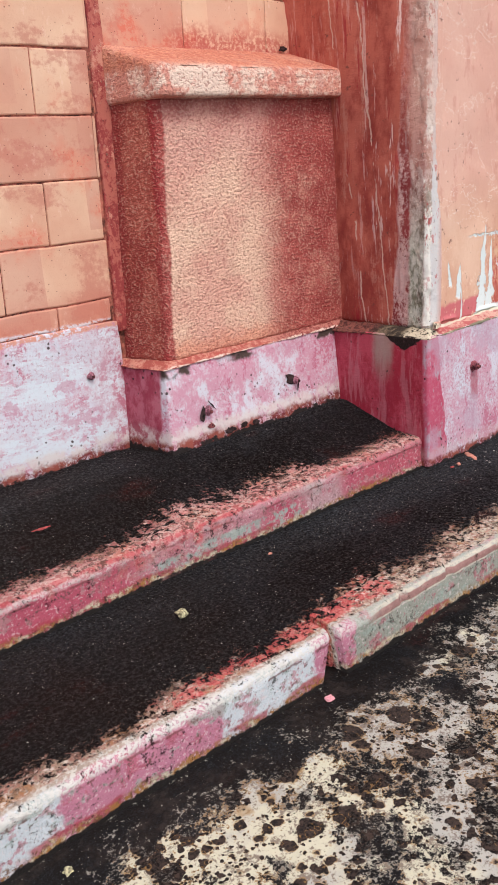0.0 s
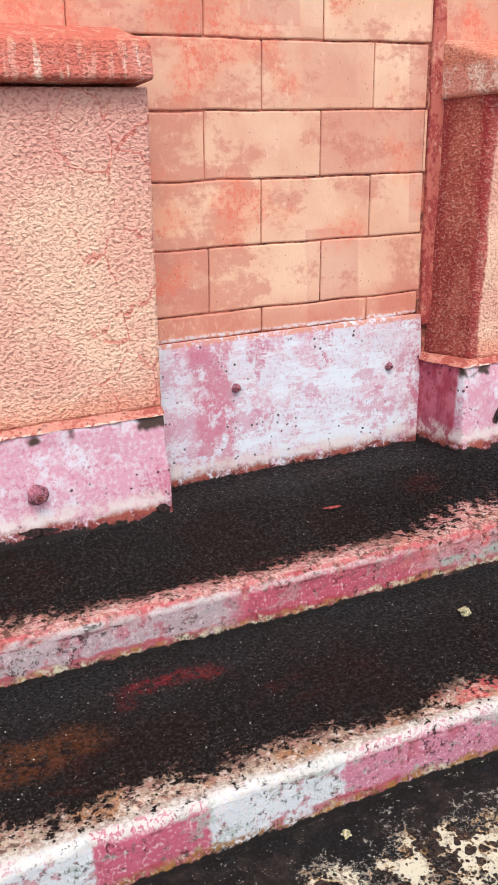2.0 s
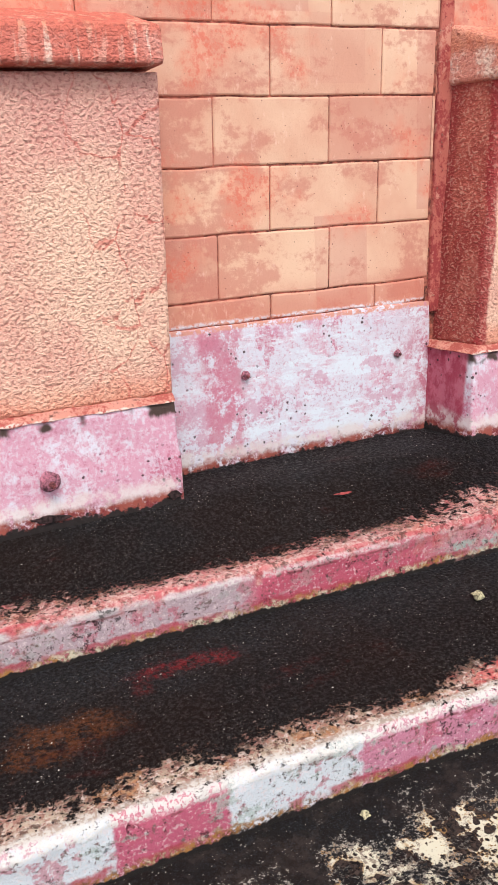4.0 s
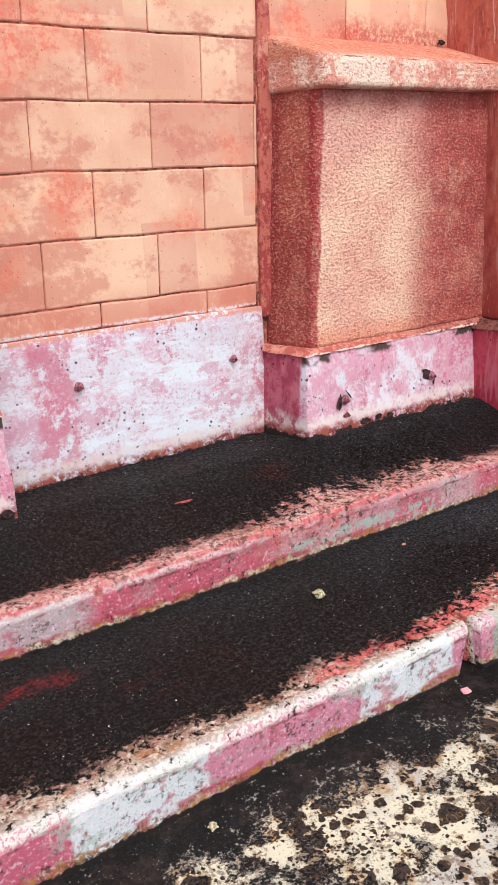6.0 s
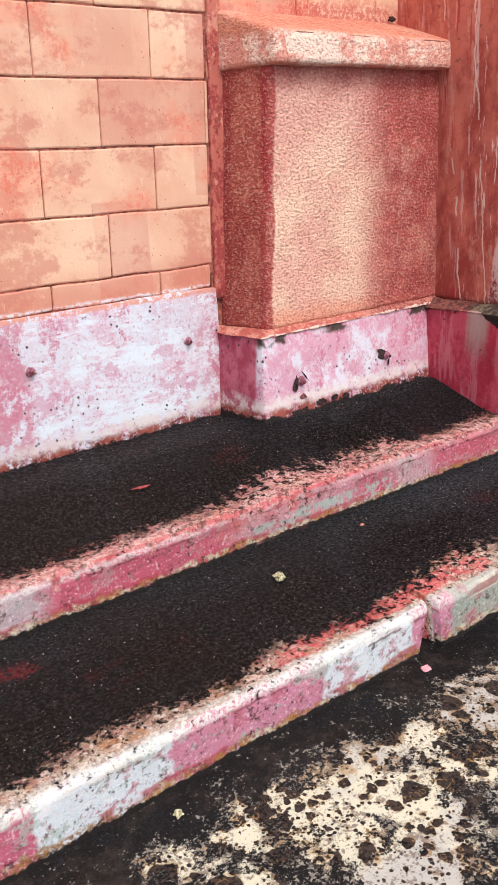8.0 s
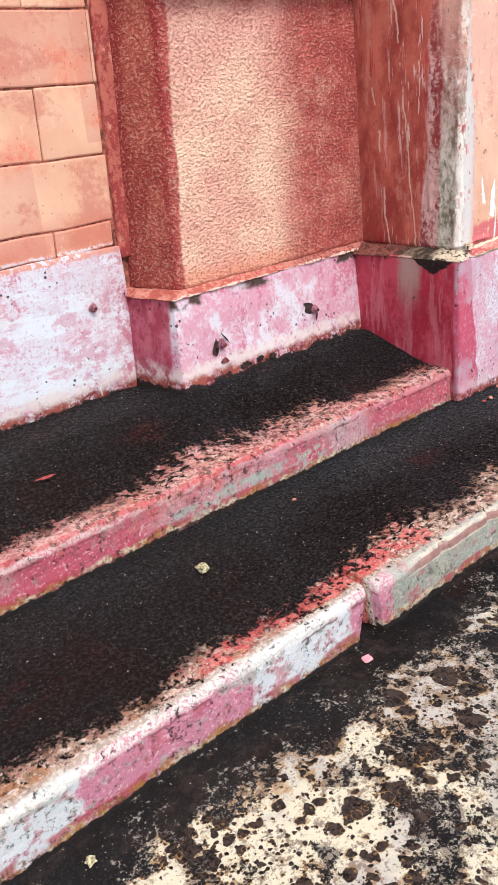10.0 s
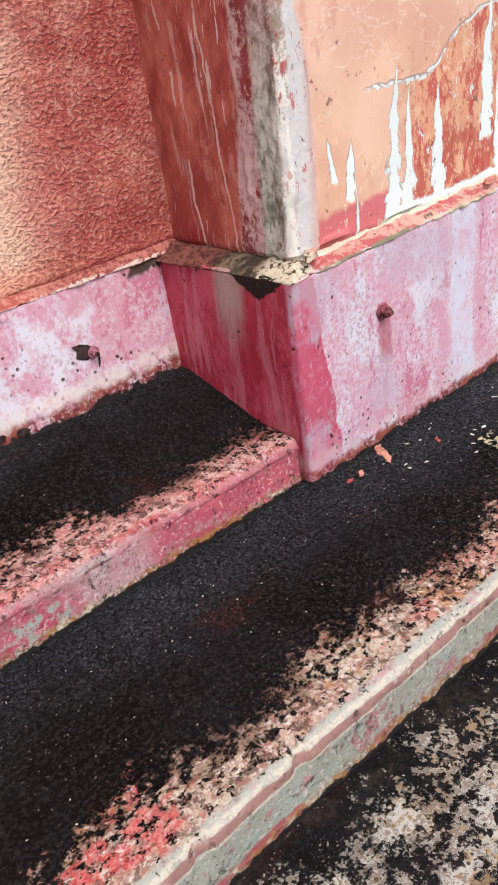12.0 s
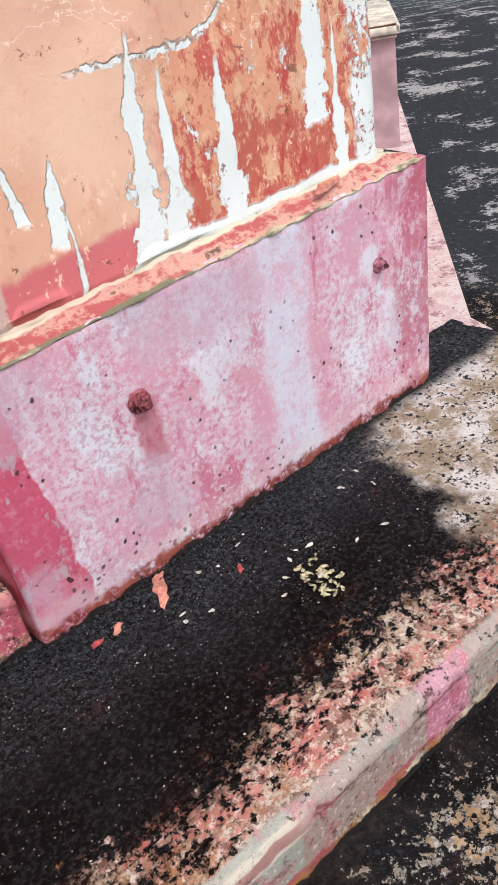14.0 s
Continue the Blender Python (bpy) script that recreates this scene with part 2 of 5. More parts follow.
def plinth_paint(name, pink, z0, kind=""):
    """Thin coats of lavender over pink over red, scuffed and pitted, rusty along the foot."""
    m = Mat(name, 0.7)
    brush = m.noise(5, 7, 0.68, (1, 1, 1.2), 2, 0.5)
    fine = m.noise(60, 7, 0.74, off=1)
    mid = m.noise(18, 7, 0.72, (1, 1, 0.7), 21)
    f = m.add(m.add(m.mul(brush, 0.5), m.mul(mid, 0.25)), m.mul(fine, 0.25))
    base = m.mix(m.step(f, 0.56 - pink * 0.12, 0.46 - pink * 0.12), C(206, 146, 166), C(206, 204, 216))
    base = m.mix(m.mul(m.step(m.add(m.mul(m.noise(7, 7, 0.7, (1, 1, 0.45), 13), 0.7), m.mul(fine, 0.3)), 0.535, 0.57), 0.75), base, C(194, 96, 124))
    base = m.mix(m.mul(m.step(m.add(m.mul(m.noise(4, 5, 0.6, off=17), 0.6), m.mul(mid, 0.4)), 0.52, 0.60), 0.75), base, C(212, 218, 228))
    scuff = m.step(m.math("ABSOLUTE", m.sub(m.noise(6, 3, 0.5, (0.5, 1, 3.0), 33), 0.5)), 0.006, 0.002)
    base = m.mix(m.mul(m.mul(scuff, m.step(fine, 0.45, 0.55)), 0.8 if kind == "main" else 0.0), base, C(226, 226, 232))
    powder = m.noise(80, 6, 0.76, off=44)
    base = m.mix(m.mul(m.step(m.add(m.mul(powder, 0.6), m.mul(mid, 0.4)), 0.50, 0.55), 0.45), base, C(204, 206, 216))
    base = m.mix(m.mul(m.step(m.add(m.mul(powder, 0.7), m.mul(brush, 0.3)), 0.46, 0.41), 0.5), base, C(178, 96, 118))
    if kind == "main":
        brushed = m.step(m.add(m.mul(m.noise(7, 7, 0.7, (0.5, 1, 1.8), 71), 0.7), m.mul(fine, 0.3)), 0.51, 0.56)
        base = m.mix(m.mul(brushed, 0.8), base, C(212, 222, 230))
        rosy = m.step(m.add(m.mul(m.noise(6, 7, 0.7, (0.8, 1, 1.2), 81), 0.7), m.mul(fine, 0.3)), 0.53, 0.57)
        base = m.mix(m.mul(rosy, 0.65), base, C(198, 136, 160))
        streak = m.mul(m.window(m.wob(m.X, 0.05, 9, 6), 1.50, 1.64, 0.015), m.step(m.add(m.mul(mid, 0.6), m.mul(fine, 0.4)), 0.44, 0.52))
        base = m.mix(m.mul(streak, 0.7), base, C(196, 98, 122))
        corner = m.step(m.wob(m.X, 0.07, 7, 7, 4), 2.20, 2.37, 0, 0.85)
        base = m.mix(m.mul(corner, m.step(m.add(m.mul(mid, 0.5), m.mul(fine, 0.5)), 0.56, 0.44)), base, C(188, 92, 116))
        torn = m.step(m.wob(m.Z, 0.012, 24, 6), 0.822, 0.830)
        base = m.mix(m.mul(torn, m.step(fine, 0.42, 0.5)), base, C(206, 140, 122))
    if kind == "pedestal":
        drip = m.step(m.wob(m.Z, 0.03, 20, 5, 2, (1, 1, 0.3)), 0.640, 0.655)
        base = m.mix(m.mul(drip, m.step(m.noise(6, 3, off=40), 0.5, 0.56)), base, C(74, 56, 50))
        # The left return takes a deeper crimson than the front.
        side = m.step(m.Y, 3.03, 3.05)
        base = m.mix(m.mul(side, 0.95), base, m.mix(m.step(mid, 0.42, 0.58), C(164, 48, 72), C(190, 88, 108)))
    if kind == "pilaster":
        arris = m.step(m.wob(m.sub(m.X, m.mul(m.sub(0.68, m.Z), 0.10)), 0.03, 9, 7), 3.345, 3.339)
        base = m.mix(m.mul(arris, m.step(m.add(m.mul(fine, 0.5), m.mul(mid, 0.5)), 0.43, 0.50, 0.75, 0.95)), base, C(196, 66, 98))
        base = m.mix(m.mul(arris, m.mul(m.step(m.noise(20, 7, 0.74, (1, 1, 0.4), 92), 0.55, 0.59), 0.7)), base, C(170, 158, 168))
        stain = m.mul(m.window(m.wob(m.X, 0.012, 20), 3.555, 3.605, 0.01), m.window(m.wob(m.Z, 0.03, 16), 0.37, 0.50, 0.02))
        base = m.mix(m.mul(stain, 0.7), base, C(176, 74, 92))
        pale = m.mul(m.window(m.wob(m.X, 0.05, 7, 7, 6, (1, 1, 0.5)), 3.86, 3.98, 0.02), m.step(m.add(m.mul(fine, 0.5), m.mul(mid, 0.5)), 0.42, 0.52, 0.2, 0.75))
        base = m.mix(pale, base, C(200, 206, 222))
        mauve = m.step(m.add(m.mul(m.noise(3.5, 5, 0.6, (1, 1, 1.2), 55), 0.8), m.mul(fine, 0.2)), 0.50, 0.60, 0, 0.55)
        base = m.mix(mauve, base, C(186, 166, 184))
        runs = m.mul(m.step(m.noise(26, 5, 0.6, (1, 1, 0.10), 57), 0.60, 0.65), m.step(m.noise(4, 3, off=58), 0.48, 0.56))
        base = m.mix(m.mul(runs, 0.6), base, C(196, 84, 116))
        endred = m.step(m.wob(m.X, 0.03, 10, 6, 4), 4.21, 4.26, 0, 0.75)
        base = m.mix(m.mul(endred, m.step(m.add(m.mul(mid, 0.5), m.mul(fine, 0.5)), 0.56, 0.46)), base, C(178, 78, 100))
        side = m.step(m.Y, 2.562, 2.58)
        tone = m.mix(m.step(m.add(m.mul(m.noise(8, 6, 0.65, (1, 1, 0.45), 3), 0.7), m.mul(fine, 0.3)), 0.44, 0.58), C(168, 34, 56), C(196, 70, 90))
        tone = m.mix(m.mul(m.step(m.noise(24, 6, 0.7, (1, 1, 0.12), 91), 0.53, 0.60), 0.45), tone, C(196, 116, 126))
        wash = m.mul(m.window(m.wob(m.Y, 0.02, 20), 2.72, 2.81, 0.02), m.step(m.wob(m.Z, 0.06, 16, st=(1, 3, 0.6)), 0.44, 0.62))
        tone = m.mix(m.mul(wash, 0.75), tone, C(170, 150, 140))
        tri = m.sub(m.Z, m.mul(m.math("ABSOLUTE", m.sub(m.Y, 2.66)), 0.55))
        gap = m.mul(m.step(m.wob(tri, 0.016, 25, 5), 0.610, 0.616), m.window(m.Y, 2.565, 2.75, 0.01))
        tone = m.mix(gap, tone, C(34, 22, 20))
        base = m.mix(side, base, tone)
    pit = m.mul(m.step(m.add(m.voro(44, off=4), m.mul(m.sub(fine, 0.5), 0.9)), 0.20, 0.13), m.step(m.add(m.noise(7, 4, off=5), m.step(m.Z, z0 + 0.2, z0 + 0.03, 0, 0.13)), 0.53, 0.60))
    base = m.mix(m.mul(pit, 0.9), base, C(64, 34, 38))
    base = m.mix(m.step(fine, 0.60, 0.68, 0, 0.4), base, C(150, 104, 118))
    base = m.mix(m.mul(m.step(m.wob(m.Z, 0.04, 20, 6), z0 + 0.085, z0 + 0.05), m.step(mid, 0.40, 0.5, 0.1, 0.25 if kind == "pilaster" else 0.8)), base, C(214, 200, 196))
    base = m.mix(m.mul(m.step(m.wob(m.Z, 0.03, 26, 6, 7), z0 + (0.034 if kind == "pilaster" else 0.046), z0 + 0.016), m.step(m.add(m.mul(fine, 0.5), m.mul(mid, 0.5)), 0.40, 0.50)), base, m.mix(m.step(mid, 0.42, 0.56), C(120, 38, 42), C(152, 72, 60)))
    # Near-black foot: crust, and contact shade painted in with it.
    base = m.mix(m.step(m.wob(m.Z, 0.045, 20, 7, 3), z0 + 0.009, z0 + 0.001), base, C(36, 28, 27))
    h = m.add(m.add(m.add(m.mul(fine, 0.6), m.mul(powder, 0.5)), m.mul(mid, 0.5)), m.mul(pit, -0.5))
    return m.done(base, h, 0.005, 0.9, m.step(fine, 0.3, 0.7, 0.5, 0.85))


def grime_black(m, seed, red=0.6, ashen=0.0):
    """Black algae crust: coarse grain, brown patches, pale specks. Returns colour and height."""
    grain = m.noise(260, 3, 0.7, off=seed)
    coarse = m.noise(110, 4, 0.7, off=seed + 6)
    broad = m.noise(3.2, 6, 0.65, off=seed)
    # Browner crust to the west, its blacks also lifted to imitate haze.
    west = m.step(m.wob(m.X, 0.5, 2.5, 4, seed), 2.7, 1.5)
    c = m.mix(m.step(broad, 0.38, 0.66), C(17, 12, 11), C(25, 22, 24))
    c = m.mix(west, c, m.mix(m.step(broad, 0.36, 0.62), C(31, 23, 21), C(28, 25, 25)))
    c = m.mix(m.mul(m.math("MULTIPLY", ashen, 0.8), m.step(m.add(m.mul(grain, 0.6), m.mul(coarse, 0.4)), 0.42, 0.56)), c, C(50, 53, 57))
    brown = m.mul(m.step(m.noise(3.4, 6, 0.68, (0.7, 1.6, 1), seed + 3), 0.58, 0.70), m.step(coarse, 0.42, 0.55))
    c = m.mix(m.mul(brown, red), c, C(70, 24, 20))
    lumpy = m.noise(13, 5, 0.65, (1, 1.4, 1), seed + 9)
    c = m.mix(m.mul(m.step(m.add(m.add(m.mul(grain, 0.5), m.mul(coarse, 0.35)), m.mul(lumpy, 0.15)), 0.525, 0.60), m.math("ADD", m.step(broad, 0.50, 0.70, 0.0, 0.2), ashen)), c, C(84, 88, 96))
    sp = m.mul(m.step(m.add(m.voro(85, (1, 1.5, 1), seed + 2), m.mul(m.sub(grain, 0.5), 0.25)), 0.13, 0.08), m.step(m.noise(8, 5, 0.6, off=seed + 8), 0.44, 0.54))
    c = m.mix(m.mul(sp, 0.9), c, C(196, 186, 172))
    return c, m.add(m.add(m.mul(grain, 0.4), m.mul(coarse, 0.8)), m.mul(lumpy, 0.7))


def step_paint(name, y0, slope, ztop, zfoot, reach, bands, other, seed, pale, broad_at, cream_from=None, stains=(), sage_at=None, soft=0.006):
    """A rendered kerb: worn coats on riser and nose, black crust spreading from the tread.
    bands: stretches (x from, x to, colour) of the riser; other: colour between them."""
    m = Mat(name, 0.8)
    d = m.sub(m.Y, m.add(y0, m.mul(m.X, slope)))
    n1 = m.noise(8, 7, 0.7, off=seed)
    n2 = m.noise(34, 7, 0.74, off=seed + 4)
    n3 = m.noise(110, 4, 0.7, off=seed + 12)
    worn = m.add(m.add(m.mul(n1, 0.32), m.mul(n2, 0.40)), m.mul(n3, 0.28))
    paint = other
    for k, (xa, xb, colour) in enumerate(bands):
        paint = m.mix(m.window(m.wob(m.X, 0.035, 16, 7, seed + k), xa, xb, soft), paint, colour)
    paint = m.mix(m.mul(m.step(m.add(m.mul(m.noise(12, 7, 0.7, off=seed + 7), 0.6), m.mul(n2, 0.4)), 0.525, 0.565), 0.65), paint, C(186, 84, 104))
    paint = m.mix(m.mul(m.step(m.add(m.mul(m.noise(9, 6, 0.7, (0.6, 1, 1.4), seed + 9), 0.6), m.mul(n2, 0.4)), 0.535, 0.575), 0.7 if cream_from is not None else 0.3), paint, C(152, 168, 158))
    paint = m.mix(m.step(m.add(m.mul(n2, 0.5), m.mul(n3, 0.5)), 0.54, 0.60, 0, 0.8), paint, C(104, 78, 72))
    paint = m.mix(m.mul(m.step(m.add(m.mul(n2, 0.3), m.mul(n3, 0.7)), 0.46, 0.40), 0.5), paint, C(222, 200, 198))
    pock = m.mul(m.step(m.noise(64, 7, 0.76, off=seed + 71), 0.60, 0.63), m.step(n1, 0.42, 0.52))
    paint = m.mix(m.mul(pock, 0.85), paint, C(66, 46, 44))
    if sage_at:
        low = m.mul(m.window(m.wob(m.X, 0.05, 9, 6), *sage_at, 0.03), m.step(m.wob(m.Z, 0.03, 14, 6, 5), zfoot + 0.075, zfoot + 0.06))
        paint = m.mix(m.mul(m.mul(low, m.step(m.add(m.mul(n1, 0.5), m.mul(n2, 0.5)), 0.49, 0.53)), 0.8), paint, C(150, 172, 162))
    redfoot = m.mul(m.step(m.wob(m.Z, 0.02, 16, 6, 8), zfoot + 0.04, zfoot + 0.03), m.step(m.noise(5, 4, off=seed + 30), 0.47, 0.53))
    paint = m.mix(m.mul(redfoot, 0.8), paint, C(176, 56, 72))
    lip = m.mul(m.step(m.wob(m.Z, 0.012, 30, 5, seed), ztop - 0.030, ztop - 0.018), m.step(m.add(m.mul(worn, 0.5), m.mul(n3, 0.5)), 0.45, 0.50))
    paint = m.mix(m.mul(lip, m.step(m.wob(m.X, 0.1, 6), 2.15, 2.3, pale, pale * 0.3)), paint, C(208, 202, 196))
    line = m.mul(m.window(m.wob(m.Z, 0.006, 20, 5, seed + 3), ztop - 0.034, ztop - 0.028, 0.002), m.step(n1, 0.48, 0.54))
    paint = m.mix(m.mul(line, 0.7), paint, C(120, 66, 66))
    if cream_from is not None:
        newer = m.mul(m.window(m.wob(m.X, 0.08, 9, 5), 2.34, 3.36, 0.05), m.step(m.add(m.mul(n1, 0.7), m.mul(n2, 0.3)), 0.60, 0.55))
        wz = m.wob(m.Z, 0.003, 26, 6, seed + 5)
        chips = m.step(m.add(m.mul(n2, 0.5), m.mul(n3, 0.5)), 0.43, 0.50)
        paint = m.mix(m.mul(m.mul(m.window(wz, ztop - 0.040, ztop - 0.004, 0.002), newer), chips), paint, C(198, 187, 170))
        paint = m.mix(m.mul(m.mul(m.window(wz, ztop - 0.034, ztop - 0.013, 0.002), newer), 0.9), paint, m.mix(n2, C(136, 84, 82), C(176, 124, 118)))
    footc = m.mix(m.step(n2, 0.42, 0.56), C(110, 70, 44), m.mix(m.step(n1, 0.47, 0.56), C(168, 112, 54), C(200, 188, 160)))
    paint = m.mix(m.mul(m.step(m.wob(m.Z, 0.03, 22, 6, seed), zfoot + 0.034, zfoot + 0.018), m.step(m.add(m.mul(n2, 0.5), m.mul(n3, 0.5)), 0.42, 0.52)), paint, footc)
    paint = m.mix(m.step(m.wob(m.Z, 0.018, 36, 6, seed), zfoot + 0.014, zfoot + 0.008), paint, C(32, 26, 24))
    low, high = (C(158, 110, 96), C(186, 168, 146)) if cream_from is not None else (C(172, 98, 96), C(202, 156, 148))
    topc = m.mix(m.step(m.add(m.mul(n2, 0.6), m.mul(n3, 0.4)), 0.45, 0.54), low, high)
    topc = m.mix(m.mul(m.step(m.add(m.mul(m.noise(9, 6, 0.7, off=seed + 5), 0.6), m.mul(n2, 0.4)), 0.505, 0.545), m.add(m.step(m.X, 2.6, 3.0, 0.12, 0.55), m.mul(m.window(m.wob(m.X, 0.2, 4), 1.62, 2.55, 0.10), 0.75)) if cream_from is not None else 0.4), topc, C(200, 72, 72))
    topc = m.mix(m.mul(m.step(m.noise(7, 6, 0.7, off=seed + 15), 0.53, 0.6), 0.75 if cream_from is not None else 0.25), topc, C(168, 112, 66))
    topc = m.mix(m.mul(m.step(m.noise(60, 7, 0.76, (1, 1.2, 1), seed + 25), 0.53, 0.57), 0.75 if cream_from is not None else 0.5), topc, C(212, 196, 184))
    topc = m.mix(m.mul(m.step(m.noise(42, 7, 0.76, off=seed + 27), 0.53, 0.56), 0.8), topc, C(82, 50, 42))
    if cream_from is not None:
        chalk = m.mix(m.step(m.add(m.mul(n2, 0.5), m.mul(n3, 0.5)), 0.47, 0.55), C(170, 152, 138), C(202, 196, 188))
        topc = m.mix(m.mul(m.step(m.wob(d, 0.016, 18, 6, 4), 0.042, 0.030), m.step(m.wob(m.X, 0.1, 6), 2.2, 2.3, 0.85, 0.1)), topc, chalk)
    else:
        edge_red = m.mul(m.window(m.wob(d, 0.006, 14, 5, 4), 0.004, 0.020, 0.004), m.step(m.noise(4, 5, 0.6, off=seed + 33), 0.45, 0.52))
        topc = m.mix(m.mul(m.mul(edge_red, m.step(n2, 0.42, 0.54)), 0.65), topc, C(190, 62, 76))
    paint = m.mix(m.step(m.wob(d, 0.010, 30, 6), 0.015, 0.026) if cream_from is not None else m.step(m.wob(d, 0.006, 30, 6), 0.003, 0.010), paint, topc)
    along = m.noise(2.0, 4, 0.6, (1, 0.2, 0.2), seed + 2)
    wide = m.window(m.wob(m.X, 0.1, 5), *broad_at, 0.12)
    lim = m.add(m.mul(m.sub(m.sub(d, m.mul(wide, 0.068)), reach), 1.5), m.mul(m.sub(along, 0.5), -0.4))
    crust = m.step(m.add(m.add(worn, lim), 0.0), 0.485, 0.515)
    brownish = m.mul(m.step(m.add(m.add(worn, lim), m.mul(m.sub(m.noise(10, 6, 0.7, off=seed + 53), 0.5), 0.3)), 0.42, 0.50), m.step(d, 0.03, 0.06))
    paint = m.mix(m.mul(brownish, 0.7), paint, m.mix(m.step(n2, 0.44, 0.58), C(62, 40, 32), C(124, 88, 58)))
    if cream_from is not None:
        flush = m.mul(m.window(m.wob(m.X, 0.14, 6, 6, 3), 1.70, 2.46, 0.05), m.window(m.wob(d, 0.03, 14, 6, 6), 0.040, 0.105, 0.008))
        paint = m.mix(m.mul(m.mul(flush, m.step(m.add(m.mul(n1, 0.4), m.mul(n2, 0.6)), 0.45, 0.51)), 0.85), paint, m.mix(m.step(n3, 0.42, 0.58), C(190, 58, 62), C(214, 112, 106)))
    ragged = m.noise(44, 8, 0.76, (1, 1.2, 1), seed + 51)
    pits = m.step(m.add(ragged, m.add(m.mul(d, 0.9), m.mul(m.sub(n1, 0.5), 0.35))), 0.60, 0.625)
    crust = m.top(crust, m.mul(pits, m.step(d, -0.02, 0.03, 0.5, 1.0)))
    black, bh = grime_black(m, seed, 0.6, m.mul(m.step(m.wob(d, 0.16, 5, 6, seed), 0.26, 0.48, 0.0, 0.85), m.step(m.X, 2.0, 3.0, 0.4, 1.0)))
    for sx, sy, rx, ry, colour in stains:
        far = m.math("POWER", m.add(m.math("POWER", m.mul(m.sub(m.X, sx), 1 / rx), 2.0), m.math("POWER", m.mul(m.sub(m.Y, sy), 1 / ry), 2.0)), 0.5)
        black = m.mix(m.mul(m.step(m.add(far, m.mul(m.sub(m.add(m.mul(n1, 0.5), m.mul(n2, 0.5)), 0.5), 5.0)), 1.0, 0.4), m.step(m.add(m.mul(n2, 0.6), m.mul(n3, 0.4)), 0.43, 0.56, 0.0, 0.75)), black, colour)
    if cream_from is not None:
        cr = m.step(m.add(m.mul(m.wob(m.X, 0.15, 11, 8, 2), 1.0), m.mul(m.sub(m.Y, 2.3), -0.3)), cream_from, cream_from + 0.09)
        cr = m.mul(cr, m.step(m.wob(m.Y, 0.04, 8), 2.56, 2.50))
        cr = m.mul(cr, m.step(m.add(m.mul(n2, 0.5), m.mul(n3, 0.5)), 0.56, 0.53))
        black = m.mix(cr, black, m.mix(m.step(m.add(m.mul(n1, 0.5), m.mul(n2, 0.5)), 0.44, 0.56), C(146, 126, 104), m.mix(m.step(n1, 0.4, 0.6), C(202, 184, 170), C(206, 198, 194))))
    col = m.mix(crust, paint, black)
    h = m.mix(crust, m.add(m.mul(n2, 0.7), m.mul(n3, 0.6)), m.add(bh, 0.1))
    return m.done(col, h, 0.008, 1.0, m.mix(crust, 0.8, m.step(m.noise(90, 3), 0.35, 0.65, 0.4, 0.75)), m.mix(crust, 0.25, m.step(m.noise(120, 3, 0.6, off=2), 0.45, 0.65, 0.02, 0.22)))


